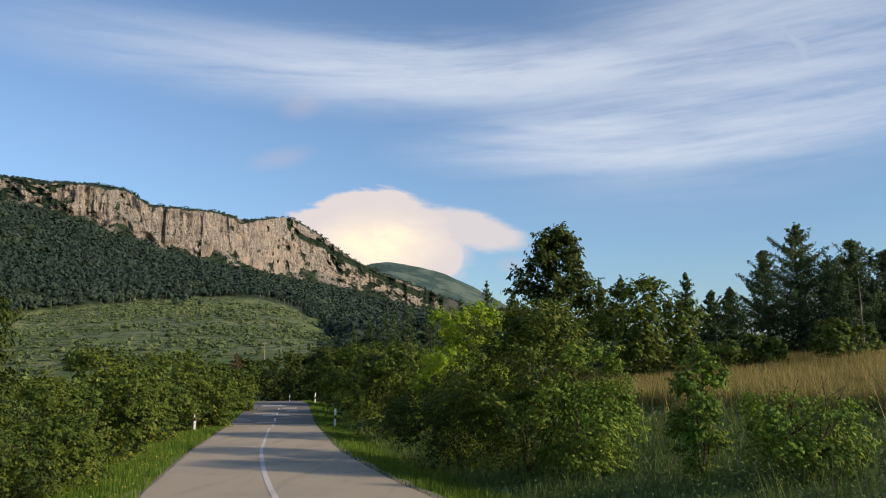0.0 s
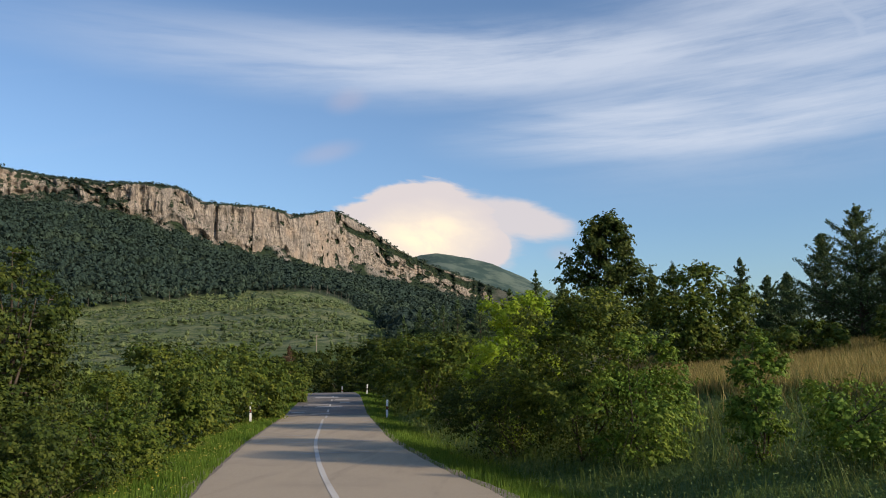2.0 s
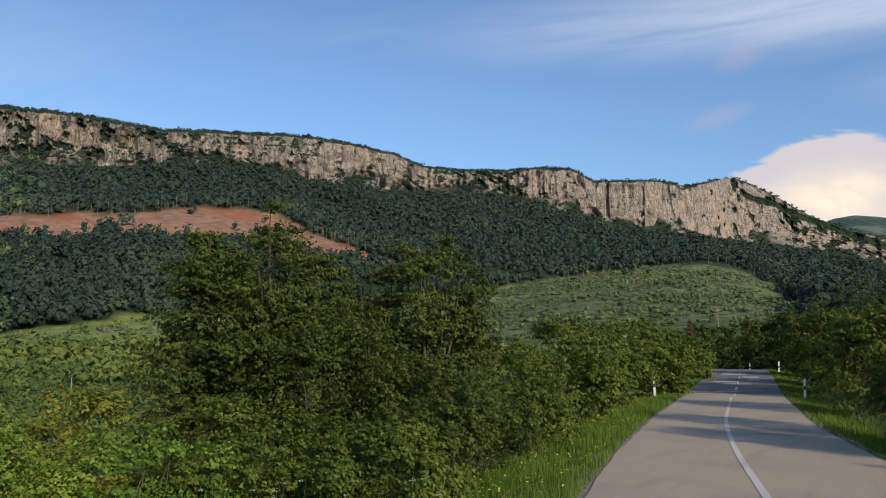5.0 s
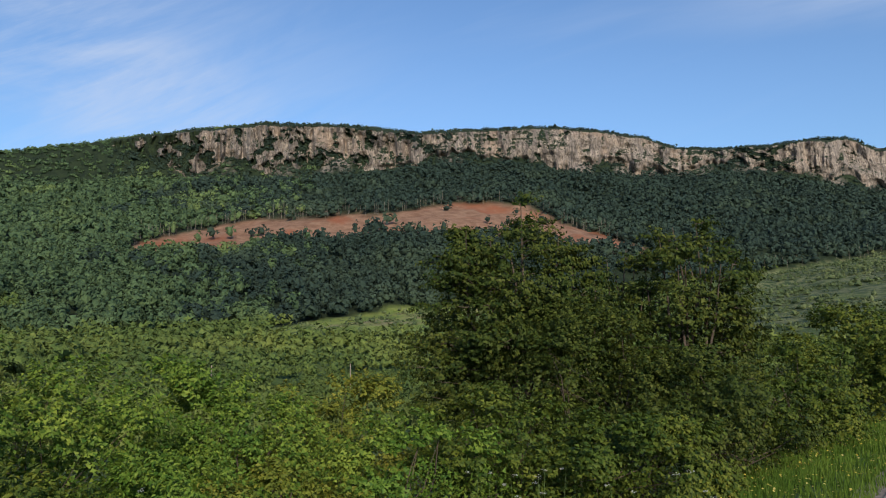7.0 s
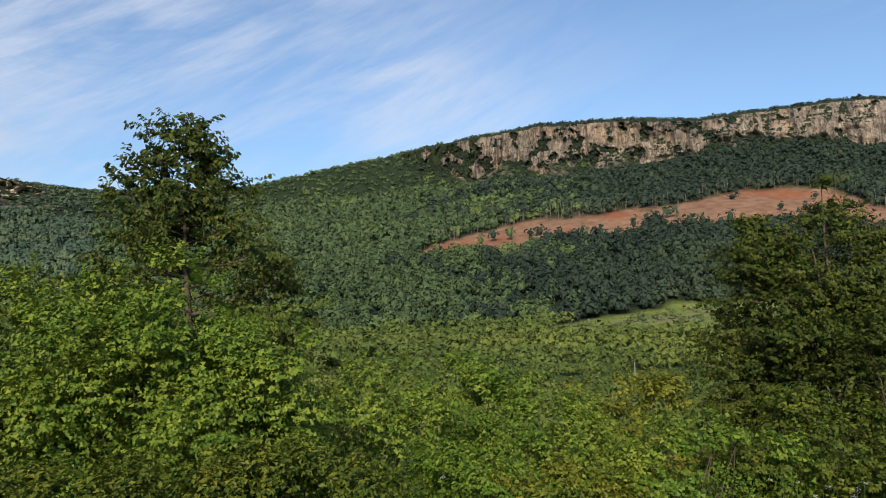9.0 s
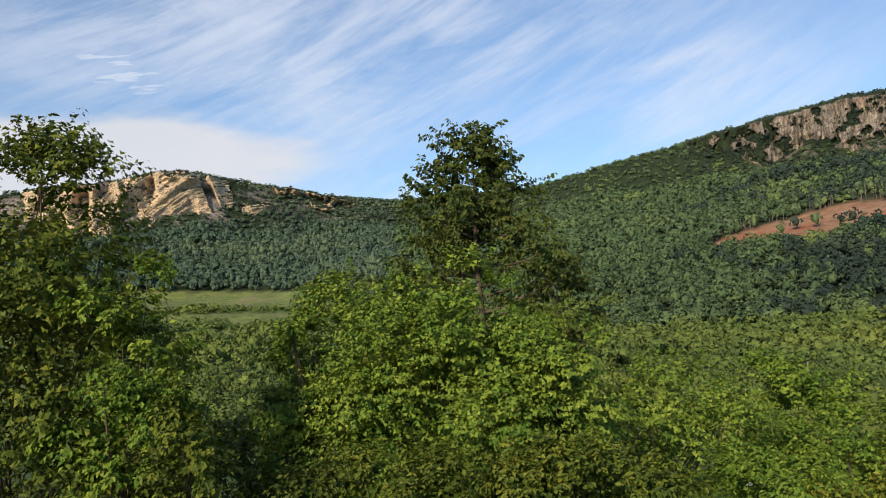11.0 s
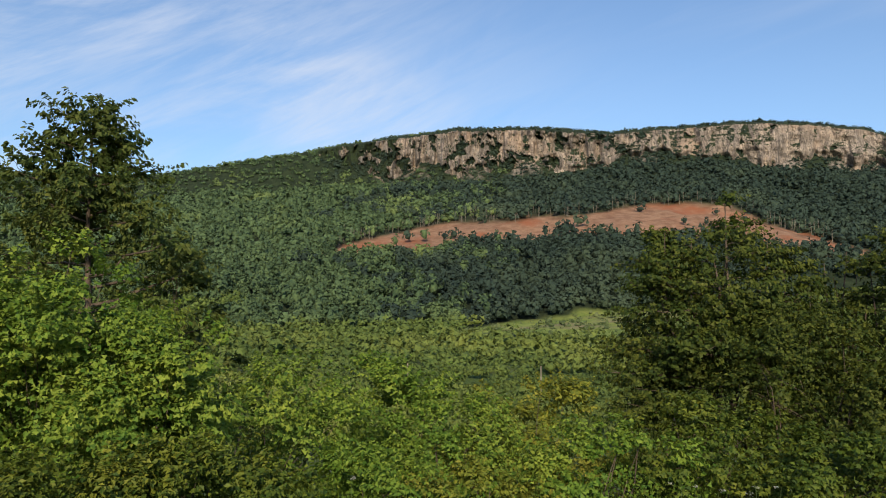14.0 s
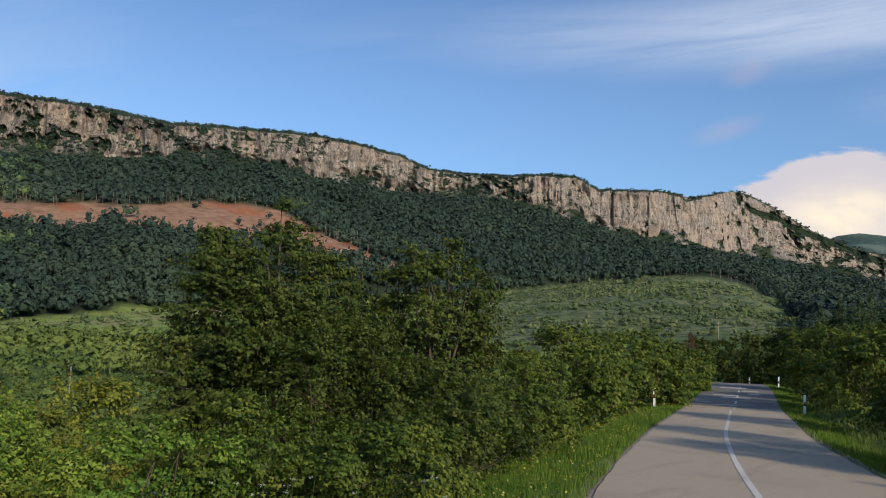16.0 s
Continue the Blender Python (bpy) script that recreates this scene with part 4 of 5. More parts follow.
    part("pasture_bushes", crowns("pasture_bushes", x[p], y[p], far_z(az[p], r[p]) - 0.5, rng.uniform(1.8, 5.2, p.sum()), 0.9 + 3.6 * rng.uniform(0, 1, p.sum()) ** 3, M["pasture_scrub"], 3, 3, 1.0, 2, 0.85, 0.2),
         None, "low bushes dotted over the rough pasture", "stuff")["category"] = "bushes"
    # bushes that cling to the rock
    lx, ly, lz = (np.concatenate(q) for q in zip(*LEDGES))
    part("cliff_bushes", crowns("cliff_bushes", lx, ly, lz - 0.8, rng.uniform(2.5, 6.5, len(lx)), rng.uniform(2.0, 5.0, len(lx)), M["forest"], 4, 4, 1.0, 3, 0.8, 0.18),
         None, "dark bushes on the cliff's ledges and rim", "stuff")["category"] = "bushes"
    # pale trunks along the upper side of the clearing and of the pasture
    V, F = [], []
    az = np.concatenate([rng.uniform(38, 74, 300), rng.uniform(9, 29, 60)])
    for a in az:
        rr = np.arange(420, 860, 2.0)
        m = clearing(np.full_like(rr, a), rr) if a > 34 else pasture(np.full_like(rr, a), rr)
        hit = np.nonzero(m > 0.5)[0]
        if not len(hit):
            continue
        r1 = rr[hit[-1]] + abs(rng.normal(0, 12)) - 1.0
        px, py = polar(a, r1)
        pz = float(far_z(a, r1))
        hgt, rad = rng.uniform(5, 11), rng.uniform(0.08, 0.17)
        lean = rng.normal(0, 0.35, 2)
        b = len(V) * 6
        ring = [(math.cos(q), math.sin(q)) for q in (0.3, 2.4, 4.5)]
        V.append([(px + c * rad, py + q * rad, pz - 1) for c, q in ring] + [(px + lean[0] + c * rad * 0.6, py + lean[1] + q * rad * 0.6, pz + hgt) for c, q in ring])
        F += [(b + i, b + (i + 1) % 3, b + 3 + (i + 1) % 3, b + 3 + i) for i in range(3)]
    part("pale_trunks", mesh_from("pale_trunks", np.array(V).reshape(-1, 3), F, M["pale_bark"]), None,
         "bare pale trunks at the edge of the forest", "stuff")["category"] = "tree trunks"


make_woods()

# ---- near trees and bushes ----


def leaves(points, normals, size, rng, slim=0.55, droop=0.0, simple=False, along=None, stray=0.38):
    """Folded pointed leaves at the points, facing roughly along the normals."""
    n = len(points)
    nrm = normals + rng.normal(0, stray, (n, 3))
    nrm /= np.linalg.norm(nrm, axis=1)[:, None] + 1e-9
    t = rng.normal(0, 1, (n, 3)) if along is None else along + rng.normal(0, 0.35, (n, 3))
    t[:, 2] -= droop
    t -= nrm * (t * nrm).sum(1)[:, None]
    t /= np.linalg.norm(t, axis=1)[:, None] + 1e-9
    b = np.cross(nrm, t)
    s = size * rng.uniform(0.6, 1.35, n)[:, None]
    base, tip = points - t * s * 0.5, points + t * s * 0.5 - nrm * s * 0.12
    l, r = points + b * s * slim * 0.5 + nrm * s * 0.1, points - b * s * slim * 0.5 + nrm * s * 0.1
    if simple:
        return np.stack([l, tip, r - t * s * 0.3], 1).reshape(-1, 3), np.arange(3 * n).reshape(-1, 3)
    V = np.stack([base, l, tip, r], 1).reshape(-1, 3)
    F = np.arange(4 * n).reshape(-1, 4)
    return V, F


def spray_leaves(start, dirs, length, per, leaf, rng, sag=0.25, fan=0.9):
    """Leaves set in two rows along short curved twigs: their places, faces and directions."""
    n = len(start)
    dirs = dirs / (np.linalg.norm(dirs, axis=1)[:, None] + 1e-9)
    up = np.array([0.0, 0, 1])
    side = np.cross(dirs, up) + rng.normal(0, 0.18, (n, 3))
    side /= np.linalg.norm(side, axis=1)[:, None] + 1e-9
    t = (np.arange(per)[None, :] + rng.uniform(0, 1, (n, per))) / per
    t = 0.12 + 0.9 * t
    hand = np.where(np.arange(per) % 2, 1.0, -1.0)[None, :] * rng.uniform(0.35, 1.0, (n, per))
    wide = leaf * fan * (1.25 - 0.7 * t)
    P = start[:, None] + dirs[:, None] * (length[:, None] * t)[..., None] + side[:, None] * (hand * wide)[..., None]
    P[..., 2] -= sag * length[:, None] * t ** 2
    P += rng.normal(0, leaf * 0.22, P.shape)
    lie = up[None] * 0.6 + dirs * np.array([0.75, 0.75, 0.25])
    N = np.repeat(lie[:, None], per, 1) + side[:, None] * (hand * 0.35)[..., None]
    T = dirs[:, None] * 0.75 + side[:, None] * hand[..., None]
    T[..., 2] -= 0.3
    return P.reshape(-1, 3), N.reshape(-1, 3), T.reshape(-1, 3)


def tube(path, radii, sides=6):
    path = [Vector(p) for p in path]
    V, F = [], []
    for i, p in enumerate(path):
        d = (path[min(i + 1, len(path) - 1)] - path[max(i - 1, 0)]).normalized()
        u = d.orthogonal().normalized()
        w = d.cross(u)
        for k in range(sides):
            a = 2 * math.pi * k / sides
            V.append(p + (u * math.cos(a) + w * math.sin(a)) * radii[i])
    for i in range(len(path) - 1):
        for k in range(sides):
            a, b = i * sides + k, i * sides + (k + 1) % sides
            F.append((a, b, b + sides, a + sides))
    return V, F


def tubes_mesh(name, list_of, mat):
    V, F = [], []
    for path, radii, sides in list_of:
        v, f = tube(path, radii, sides)
        F += [tuple(i + len(V) for i in q) for q in f]
        V += v
    return mesh_from(name, [tuple(v) for v in V], F, mat, True)


def bough(a, b, r0, r1, rng, bend=0.12, sides=5):
    a, b = Vector(a), Vector(b)
    l = (b - a).length
    path = [a.lerp(b, t) + Vector(rng.normal(0, bend * l * 0.3, 3)) * math.sin(math.pi * t) for t in (0, 0.25, 0.5, 0.75, 1)]
    return path, [r0 + (r1 - r0) * t for t in (0, 0.25, 0.5, 0.75, 1)], sides


def leafy(name, az, r, top, wide, deep, mat, count, leaf, label, category="bush", group="", lobes=22, foot=0.05, seed=0, shape=1.0,
          stems=5, bark="bark", gaps=0.0, spread=1.0, flat=0.8, sag=0.25, fan=0.9, rise=1.0):
    """A bush or tree with many lobes of leaves on forking stems. top: height angle of its tip. foot: where its leaves begin, as a part of its height."""
    rng = np.random.default_rng(seed * 101 + int(az * 10) + 5000)
    fine = (0.86 if r > 13 else 0.78) if r < 28 and leaf < 0.12 else 1.0
    leaf = leaf * fine
    count, lobes = int(count * (1.1 if r > 28 else 1.1) / fine ** 2), int(lobes * 1.25)
    x, y = polar(az, r)
    z = float(ground_z(x, y))
    high = EYE + r * math.tan(radians(top)) - z
    ob = thing(name, (x, y, z - 0.05), label, category, group, az)
    # lobe centres in an uneven egg or cone; local x runs across the view, y away from it
    C, S = [], []
    while len(C) < lobes:
        u, v, t = rng.uniform(-1, 1), rng.uniform(-1, 1), rng.uniform(foot, 1)
        env = math.sqrt(max(0.02, 1 - ((t - 0.45) / 0.57) ** (2 * shape))) if t > 0.45 else 0.72 + 0.28 * t / 0.45
        d2 = math.hypot(u, v)
        if d2 > env or (d2 < env * 0.6 and t < 0.72):
            continue
        s = rng.uniform(0.55, 1.15) * min(wide, high) * 0.165 * spread * (0.65 + 0.35 * env)
        s = max(s, 0.19)
        if C and len(C) < lobes * 0.8 and min((u * wide * 0.5 - c[0]) ** 2 + (v * deep * 0.5 - c[1]) ** 2 + (t * high - c[2]) ** 2 for c in C) < (s * 1.15) ** 2 and rng.uniform() < 0.9:
            continue
        C.append((u * wide * 0.5, v * deep * 0.5, min(t * high, high - s * 0.75)))
        S.append(s)
    for q in range(2 if wide > 1 else 0):
        s = min(wide, high) * 0.11 * spread
        C.append((rng.normal(0, 0.12) * wide, rng.normal(0, 0.06) * deep, high - s * (1 + 0.6 * q)))
        S.append(s)
    C, S = np.array(C), np.array(S)
    # twigs fan out of every lobe, upwards at the top, outwards and level at the sides
    per = 14 if r < 28 else 10
    many = int(count * 0.86 / per)
    share = S ** 2 / (S ** 2).sum()
    k = rng.choice(len(C), many, p=share)
    d = rng.normal(0, 1, (many, 3))
    d[:, 2] = d[:, 2] * 0.75 + 0.15
    d /= np.linalg.norm(d, axis=1)[:, None]
    axis = C[k] / np.array([wide * 0.5, deep * 0.5, high])
    go = d * 0.75 + np.stack([axis[:, 0], axis[:, 1], 0.25 + rise * smooth(axis[:, 2], 0.55, 1.0)], -1) * 0.75
    start = C[k] + d * (S[k] * rng.uniform(0.3, 0.85, many))[:, None] * np.array([1, 1, flat])
    length = np.clip(S[k] * rng.uniform(0.6, 1.2, many), leaf * 2.2, leaf * 8)
    # holes in the foliage, through which its dark inside shows
    f = 3.4 / (0.6 + 0.35 * min(wide, high))
    hole = fbm(start[:, 0] * f + start[:, 1] * 0.6 * f + seed, start[:, 2] * f * 1.3 - start[:, 1] * 0.5 * f, 2, seed)
    keep = hole > -0.09 + gaps
    # a few long shoots stand out of the top
    tall = (rng.uniform(0, 1, many) < 0.10) & (axis[:, 2] > 0.5)
    length = np.where(tall, length * 1.5, length)
    go[:, 2] = np.where(tall, np.abs(go[:, 2]) + 0.9, go[:, 2])
    P, N, T = spray_leaves(start[keep], go[keep], length[keep], per, leaf, rng, sag, fan)
    # some leaves deep inside, in the shade
    deepn = int(count * 0.12)
    low = np.stack([rng.normal(0, 0.19, deepn) * wide, rng.normal(0, 0.19, deepn) * deep, rng.uniform(0.03, 0.72, deepn) * high], -1)
    P, N, T = np.concatenate([P, low]), np.concatenate([N, rng.normal(0, 1, (deepn, 3))]), np.concatenate([T, rng.normal(0, 1, (deepn, 3))])
    P[:, 2] = np.clip(P[:, 2], 0.03, high * 1.0 + leaf)
    V, F = leaves(P, N, leaf * (1.3 if r > 28 else 1.08), rng, 0.85 if r > 9.6 else 0.66, 0.0, r > 9.6, T, 0.24)
    part("crown", mesh_from("crown", V, F, M[mat]), ob)
    arms = []
    order = rng.permutation(len(C))
    for i in range(stems):
        c = C[order[i]]
        a = (rng.normal(0, 0.12) * wide * 0.4, rng.normal(0, 0.1) * deep * 0.4, 0)
        arms.append(bough(a, c, 0.005 + 0.0065 * high, 0.006, rng))
        for q in rng.choice(len(C), 3):
            mid = Vector(a).lerp(Vector(c), 0.55)
            arms.append(bough(mid, C[q], 0.012, 0.005, rng, sides=4))
    part("branchwork", tubes_mesh("branchwork", arms, M[bark]), ob)
    return ob


def conifer(name, az, r, top, wide, label, count=5200, seed=0, bare=0.12, droop=0.25, mat="needles", needle=0.18, slim=0.34, group="conifers beyond the meadow", taper=0.85, cap=99.0):
    """A pine or spruce: straight trunk, whorls of boughs set with tufts of needles."""
    rng = np.random.default_rng(seed + 900)
    x, y = polar(az, r)
    z = float(ground_z(x, y))
    high = EYE + r * math.tan(radians(top)) - z
    ob = thing(name, (x, y, z - 0.05), label, "tree", group, az)
    lean = rng.normal(0, 0.012, 2) * high
    arms = [bough((0, 0, 0), (lean[0], lean[1], high * 0.99), 0.012 * high + 0.04, 0.012, rng, 0.02, 7)]
    P, N = [], []
    h = high * bare
    while h < high * 0.985:
        t = h / high
        reach = min(cap, wide * 0.5 * (1 - t) ** taper * (0.75 + 0.4 * min(1, t / 0.25)))
        for k in range(rng.integers(8, 12) if r < 45 else rng.integers(6, 9)):
            a = rng.uniform(0, 2 * math.pi)
            l = reach * rng.uniform(0.3, 1.4) + 0.06
            rise = l * (rng.uniform(0.15, 0.5) + 0.55 * t) - l * droop * (1 - t)
            c = np.array([lean[0] * t, lean[1] * t, h])
            tip = c + np.array([math.cos(a) * l, math.sin(a) * l, rise])
            arms.append(bough(c, tip, 0.012 + 0.004 * l, 0.004, rng, 0.08, 3))
            m = int((44 if r < 45 else 26) * l / max(wide * 0.25, 0.3)) + (16 if r < 45 else 10)
            q = rng.uniform(0.15, 1.05, m)[:, None]
            side = rng.normal(0, 1, (m, 3)) * np.array([1, 1, 0.25]) * 0.13 * l * (1.15 - q) + rng.normal(0, 0.03, (m, 3))
            P.append(c + (tip - c) * q + side)
            N.append(rng.normal(0, 1, (m, 3)))
        h += high * rng.uniform(0.024, 0.066)
    # the leading shoot
    m = 40
    P.append(np.stack([rng.normal(lean[0], 0.02, m), rng.normal(lean[1], 0.02, m), high * rng.uniform(0.93, 1.02, m)], -1))
    N.append(np.tile([1.0, 0, 0.2], (m, 1)))
    P, N = np.concatenate(P), np.concatenate(N)
    reps = max(1, int(round(count / len(P))))
    P = np.repeat(P, reps, 0) + rng.normal(0, 0.035, (len(P) * reps, 3))
    V, F = leaves(P, np.repeat(N, reps, 0), needle, rng, slim, 0.0, True)
    part("crown", mesh_from("crown", V, F, M[mat]), ob)
    part("trunk", tubes_mesh("trunk", arms, M["bark"]), ob)
    return ob


def airy_tree(name, az, r, top, wide, label, limbs=34, leaf=0.11, per=14, mat="oak", seed=0, bare=0.12, full=0.45, sprays=16):
    """A tree with an open crown: one trunk, rising limbs, and clumps of leaves towards their ends."""
    rng = np.random.default_rng(seed + 400)
    x, y = polar(az, r)
    z = float(ground_z(x, y))
    high = EYE + r * math.tan(radians(top)) - z
    ob = thing(name, (x, y, z - 0.05), label, "tree", "", az)
    bend = rng.normal(0, 0.02, 2) * high
    arms = [bough((0, 0, 0), (bend[0], bend[1], high * 0.96), 0.013 * high + 0.03, 0.015, rng, 0.03, 7)]
    start, go, length = [], [], []
    for k in range(limbs):
        t = bare + (0.97 - bare) * (k + rng.uniform(0, 1)) / limbs
        env = np.interp(t, [0, bare, full, 0.7, 0.9, 1], [0.5, 0.75, 1.0, 0.72, 0.32, 0.10]) * wide * 0.5
        a, l = k * 2.4 + rng.uniform(-0.5, 0.5), env * rng.uniform(0.6, 1.12)
        c = np.array([bend[0] * t, bend[1] * t, t * high])
        tip = c + np.array([math.cos(a) * l, math.sin(a) * l, l * rng.uniform(-0.02, 0.34)])
        tip[2] = min(tip[2], high * (0.27 + 0.75 * t))
        arms.append(bough(c, tip, 0.012 + 0.014 * l, 0.006, rng, 0.12, 5))
        for q in range(sprays):
            f = 1.0 - 0.75 * rng.uniform(0, 1) ** 1.3
            p = c + (tip - c) * f + rng.normal(0, 0.06 * wide * 0.5 + 0.02, 3) * np.array([1, 1, 0.7])
            start.append(p)
            go.append((tip - c) / (l + 0.01) * 0.6 + rng.normal(0, 0.7, 3) + np.array([0, 0, 0.25]))
            length.append(leaf * rng.uniform(2.0, 4.5))
            if q < 5:
                arms.append(bough(c + (tip - c) * f * 0.85, p + go[-1] * 0.1, 0.01, 0.004, rng, 0.1, 3))
    P, N, T = spray_leaves(np.array(start), np.array(go), np.array(length), per, leaf, rng, 0.15)
    V, F = leaves(P, N, leaf * 1.1, rng, 0.6, 0.0, False, T, 0.3)
    part("crown", mesh_from("crown", V, F, M[mat]), ob)
    part("trunk", tubes_mesh("trunk", arms, M["bark"]), ob)
    return ob


def thorn_tree(az, r, top, wide, label, seed, stems, boughs, full=1.0, leaf=0.085):
    """A hawthorn: a sheaf of forking stems, boughs that leave them outwards, and flat layers of small leaves along the boughs."""
    rng = np.random.default_rng(seed + 640)
    x, y = polar(az, r)
    z = float(ground_z(x, y))
    high = EYE + r * math.tan(radians(top)) - z
    ob = thing("thorn_tree", (x, y, z - 0.05), label, "tree", "", az)
    arms, axes = [], []
    for k in range(stems):
        a = k * 2.4 + rng.uniform(-0.4, 0.4)
        out = wide * 0.5 * math.sqrt((k + 0.3) / stems) * 0.62
        tall = high * (1.0 - 0.36 * (out / (wide * 0.5)) ** 2) * rng.uniform(0.9, 1.0) if k else high
        foot = np.array([math.cos(a) * 0.12, math.sin(a) * 0.12, 0])
        tip = np.array([math.cos(a) * out, math.sin(a) * out, tall])
        arms.append(bough(foot, tip, 0.012 + 0.009 * high, 0.008, rng, 0.10, 6))
        axes.append((foot, tip))
    start, go, length = [], [], []
    for k in range(boughs):
        foot, tip = axes[k % stems]
        t = 0.12 + 0.88 * rng.uniform(0, 1) ** 0.7
        c = foot + (tip - foot) * t
        env = wide * 0.5 * float(np.interp(c[2] / high, [0, 0.2, 0.45, 0.7, 0.88, 1], [0.8, 0.95, 1.0, 0.74, 0.44, 0.12]))
        a = math.atan2(c[1], c[0]) + rng.normal(0, 1.0)
        l = max(0.25, env * rng.uniform(0.75, 1.1) - 0.75 * math.hypot(c[0], c[1]))
        end = c + np.array([math.cos(a) * l, math.sin(a) * l, l * rng.uniform(-0.08, 0.42)])
        end[2] = min(end[2], high)
        arms.append(bough(c, end, 0.010 + 0.008 * l, 0.004, rng, 0.16, 4))
        m = int((12 + 20 * l) * full)
        f = rng.uniform(0.15, 1.04, m)
        side = rng.normal(0, 1, (m, 3)) * np.array([0.17, 0.17, 0.06]) * (l * (1.2 - 0.6 * f) + 0.15)[:, None]
        p = c + (end - c) * f[:, None] + side
        start.append(p)
        go.append((end - c) / l * 0.6 + side / (np.linalg.norm(side, axis=1)[:, None] + 1e-6) * 0.8 + np.array([0, 0, 0.18]))
        length.append(rng.uniform(2.2, 4.4, m) * leaf)
        for q in range(2):
            arms.append(bough(c + (end - c) * f[q] * 0.9, p[q] + go[-1][q] * 0.15, 0.006, 0.003, rng, 0.15, 3))
    P, N, T = spray_leaves(np.concatenate(start), np.concatenate(go), np.concatenate(length), 9, leaf, rng, 0.08, 0.65)
    V, F = leaves(P, N, leaf * 1.12, rng, 0.8, 0.0, True, T, 0.3)
    part("crown", mesh_from("crown", V, F, M["thorn"]), ob)
    part("branchwork", tubes_mesh("branchwork", arms, M["bark"]), ob)
    return ob


BUSH = "bushes along the road"
# left of the road, from far to near
leafy("bush", 15.4, 64, -0.8, 4.5, 5, "hazel", 9000, 0.17, "rounded green roadside bush", group=BUSH, seed=1)
leafy("bush", 18.6, 46, 1.0, 5.2, 5, "hazel", 16000, 0.14, "tall rounded green hazel bush by the road", group=BUSH, seed=2, lobes=30)
leafy("bush", 21.2, 40, -0.4, 3.6, 4, "hazel", 9000, 0.13, "green hazel bush by the road", group=BUSH, seed=3)
leafy("bush", 24.0, 31, 0.7, 4.2, 4, "hazel", 16000, 0.11, "yellow-green hazel bush by the grass verge", group=BUSH, seed=4, lobes=28)
leafy("bush", 27.8, 24, -1.5, 3.4, 3.2, "hazel", 13000, 0.10, "yellow-green bush by the grass verge", group=BUSH, seed=5)
leafy("bush", 27.0, 19, -3.8, 2.6, 2.4, "hazel", 9000, 0.085, "low green bush by the grass verge", group=BUSH, seed=6)
thorn_tree(46.3, 17.0, 9.0, 4.5, "olive green hawthorn tree with dense fine leaves", 7, 9, 190)
thorn_tree(33.6, 17.5, 7.0, 3.3, "dark olive hawthorn tree with bare twigs showing", 8, 11, 105, 0.85)
thorn_tree(38.4, 18.5, 5.2, 2.6, "dark olive hawthorn tree with bare twigs showing", 9, 8, 60, 0.8)
leafy("bush", 41.0, 15.5, 1.5, 3.6, 3.0, "thorn", 22000, 0.075, "olive green thorn bush", group=BUSH, seed=9, lobes=34)
leafy("bush", 33.0, 14.5, -1.5, 3.4, 2.6, "thorn", 18000, 0.075, "dark green thorn bush", group=BUSH, seed=10, lobes=30)
leafy("bush", 47.0, 11.2, -4.6, 3.0, 2.4, "hazel", 15000, 0.075, "fresh green bush with rounded leaves", group=BUSH, seed=11)
leafy("bush", 38.5, 10.5, -6.5, 2.6, 2.2, "hazel", 13000, 0.07, "fresh green bush with rounded leaves", group=BUSH, seed=12)
leafy("bush", 53.0, 10.0, -6.4, 2.4, 2.0, "bright", 12000, 0.07, "fresh green bush with rounded leaves", group=BUSH, seed=13)
leafy("bush", 59.5, 14.0, -2.8, 3.1, 2.4, "rust", 19000, 0.08, "yellow-brown tinted bush among green ones", group=BUSH, seed=14, gaps=-0.1)
leafy("bush", 65.5, 12.5, -4.6, 2.8, 2.4, "bright", 17000, 0.075, "yellow-green bush below the road", group=BUSH, seed=15, gaps=-0.1)
leafy("bush", 71.5, 13.5, -2.0, 3.2, 2.6, "bright", 21000, 0.08, "yellow-green hazel bush below the road", group=BUSH, seed=16, gaps=-0.1)
leafy("bush", 78.5, 12.0, -1.9, 3.2, 2.6, "bright", 19000, 0.08, "light green hazel bush below the road", group=BUSH, seed=17, lobes=30, gaps=-0.1)
leafy("hazel_tree", 86.3, 10.5, 1.4, 2.4, 2.6, "bright", 22100, 0.08, "light green hazel tree with broad leaves", "tree", seed=18, lobes=30)
leafy("hazel_tree", 94.8, 10.4, 3.4, 3.0, 2.6, "bright", 24700, 0.08, "light green hazel tree with broad leaves", "tree", seed=72, lobes=34)
leafy("hazel_tree", 91.5, 11.0, 5.9, 3.0, 2.8, "bright", 29900, 0.08, "tall light green hazel tree with broad leaves", "tree", seed=70, lobes=36)
leafy("hazel_tree", 98.3, 11.5, 5.4, 3.2, 2.8, "bright", 31200, 0.08, "tall light green hazel tree with broad leaves", "tree", seed=19, lobes=38)
leafy("hazel_tree", 102.2, 11.0, 2.4, 1.7, 2.0, "bright", 15600, 0.08, "light green young hazel tree", "tree", seed=71, lobes=24)
airy_tree("oak_tree", 90.2, 20.0, 14.7, 6.4, "tall dark oak with airy layered branches", 74, 0.12, 14, seed=20, full=0.5, sprays=32)
leafy("oak_tree", 84.2, 19.0, 5.2, 1.8, 1.8, "oak", 6000, 0.12, "small dark tree beside the taller one", "tree", seed=21, lobes=16, foot=0.3)
leafy("oak_tree", 81.7, 21.0, 1.3, 1.7, 1.7, "oak", 5000, 0.12, "small dark bushy tree", "tree", seed=22, lobes=14, foot=0.2)
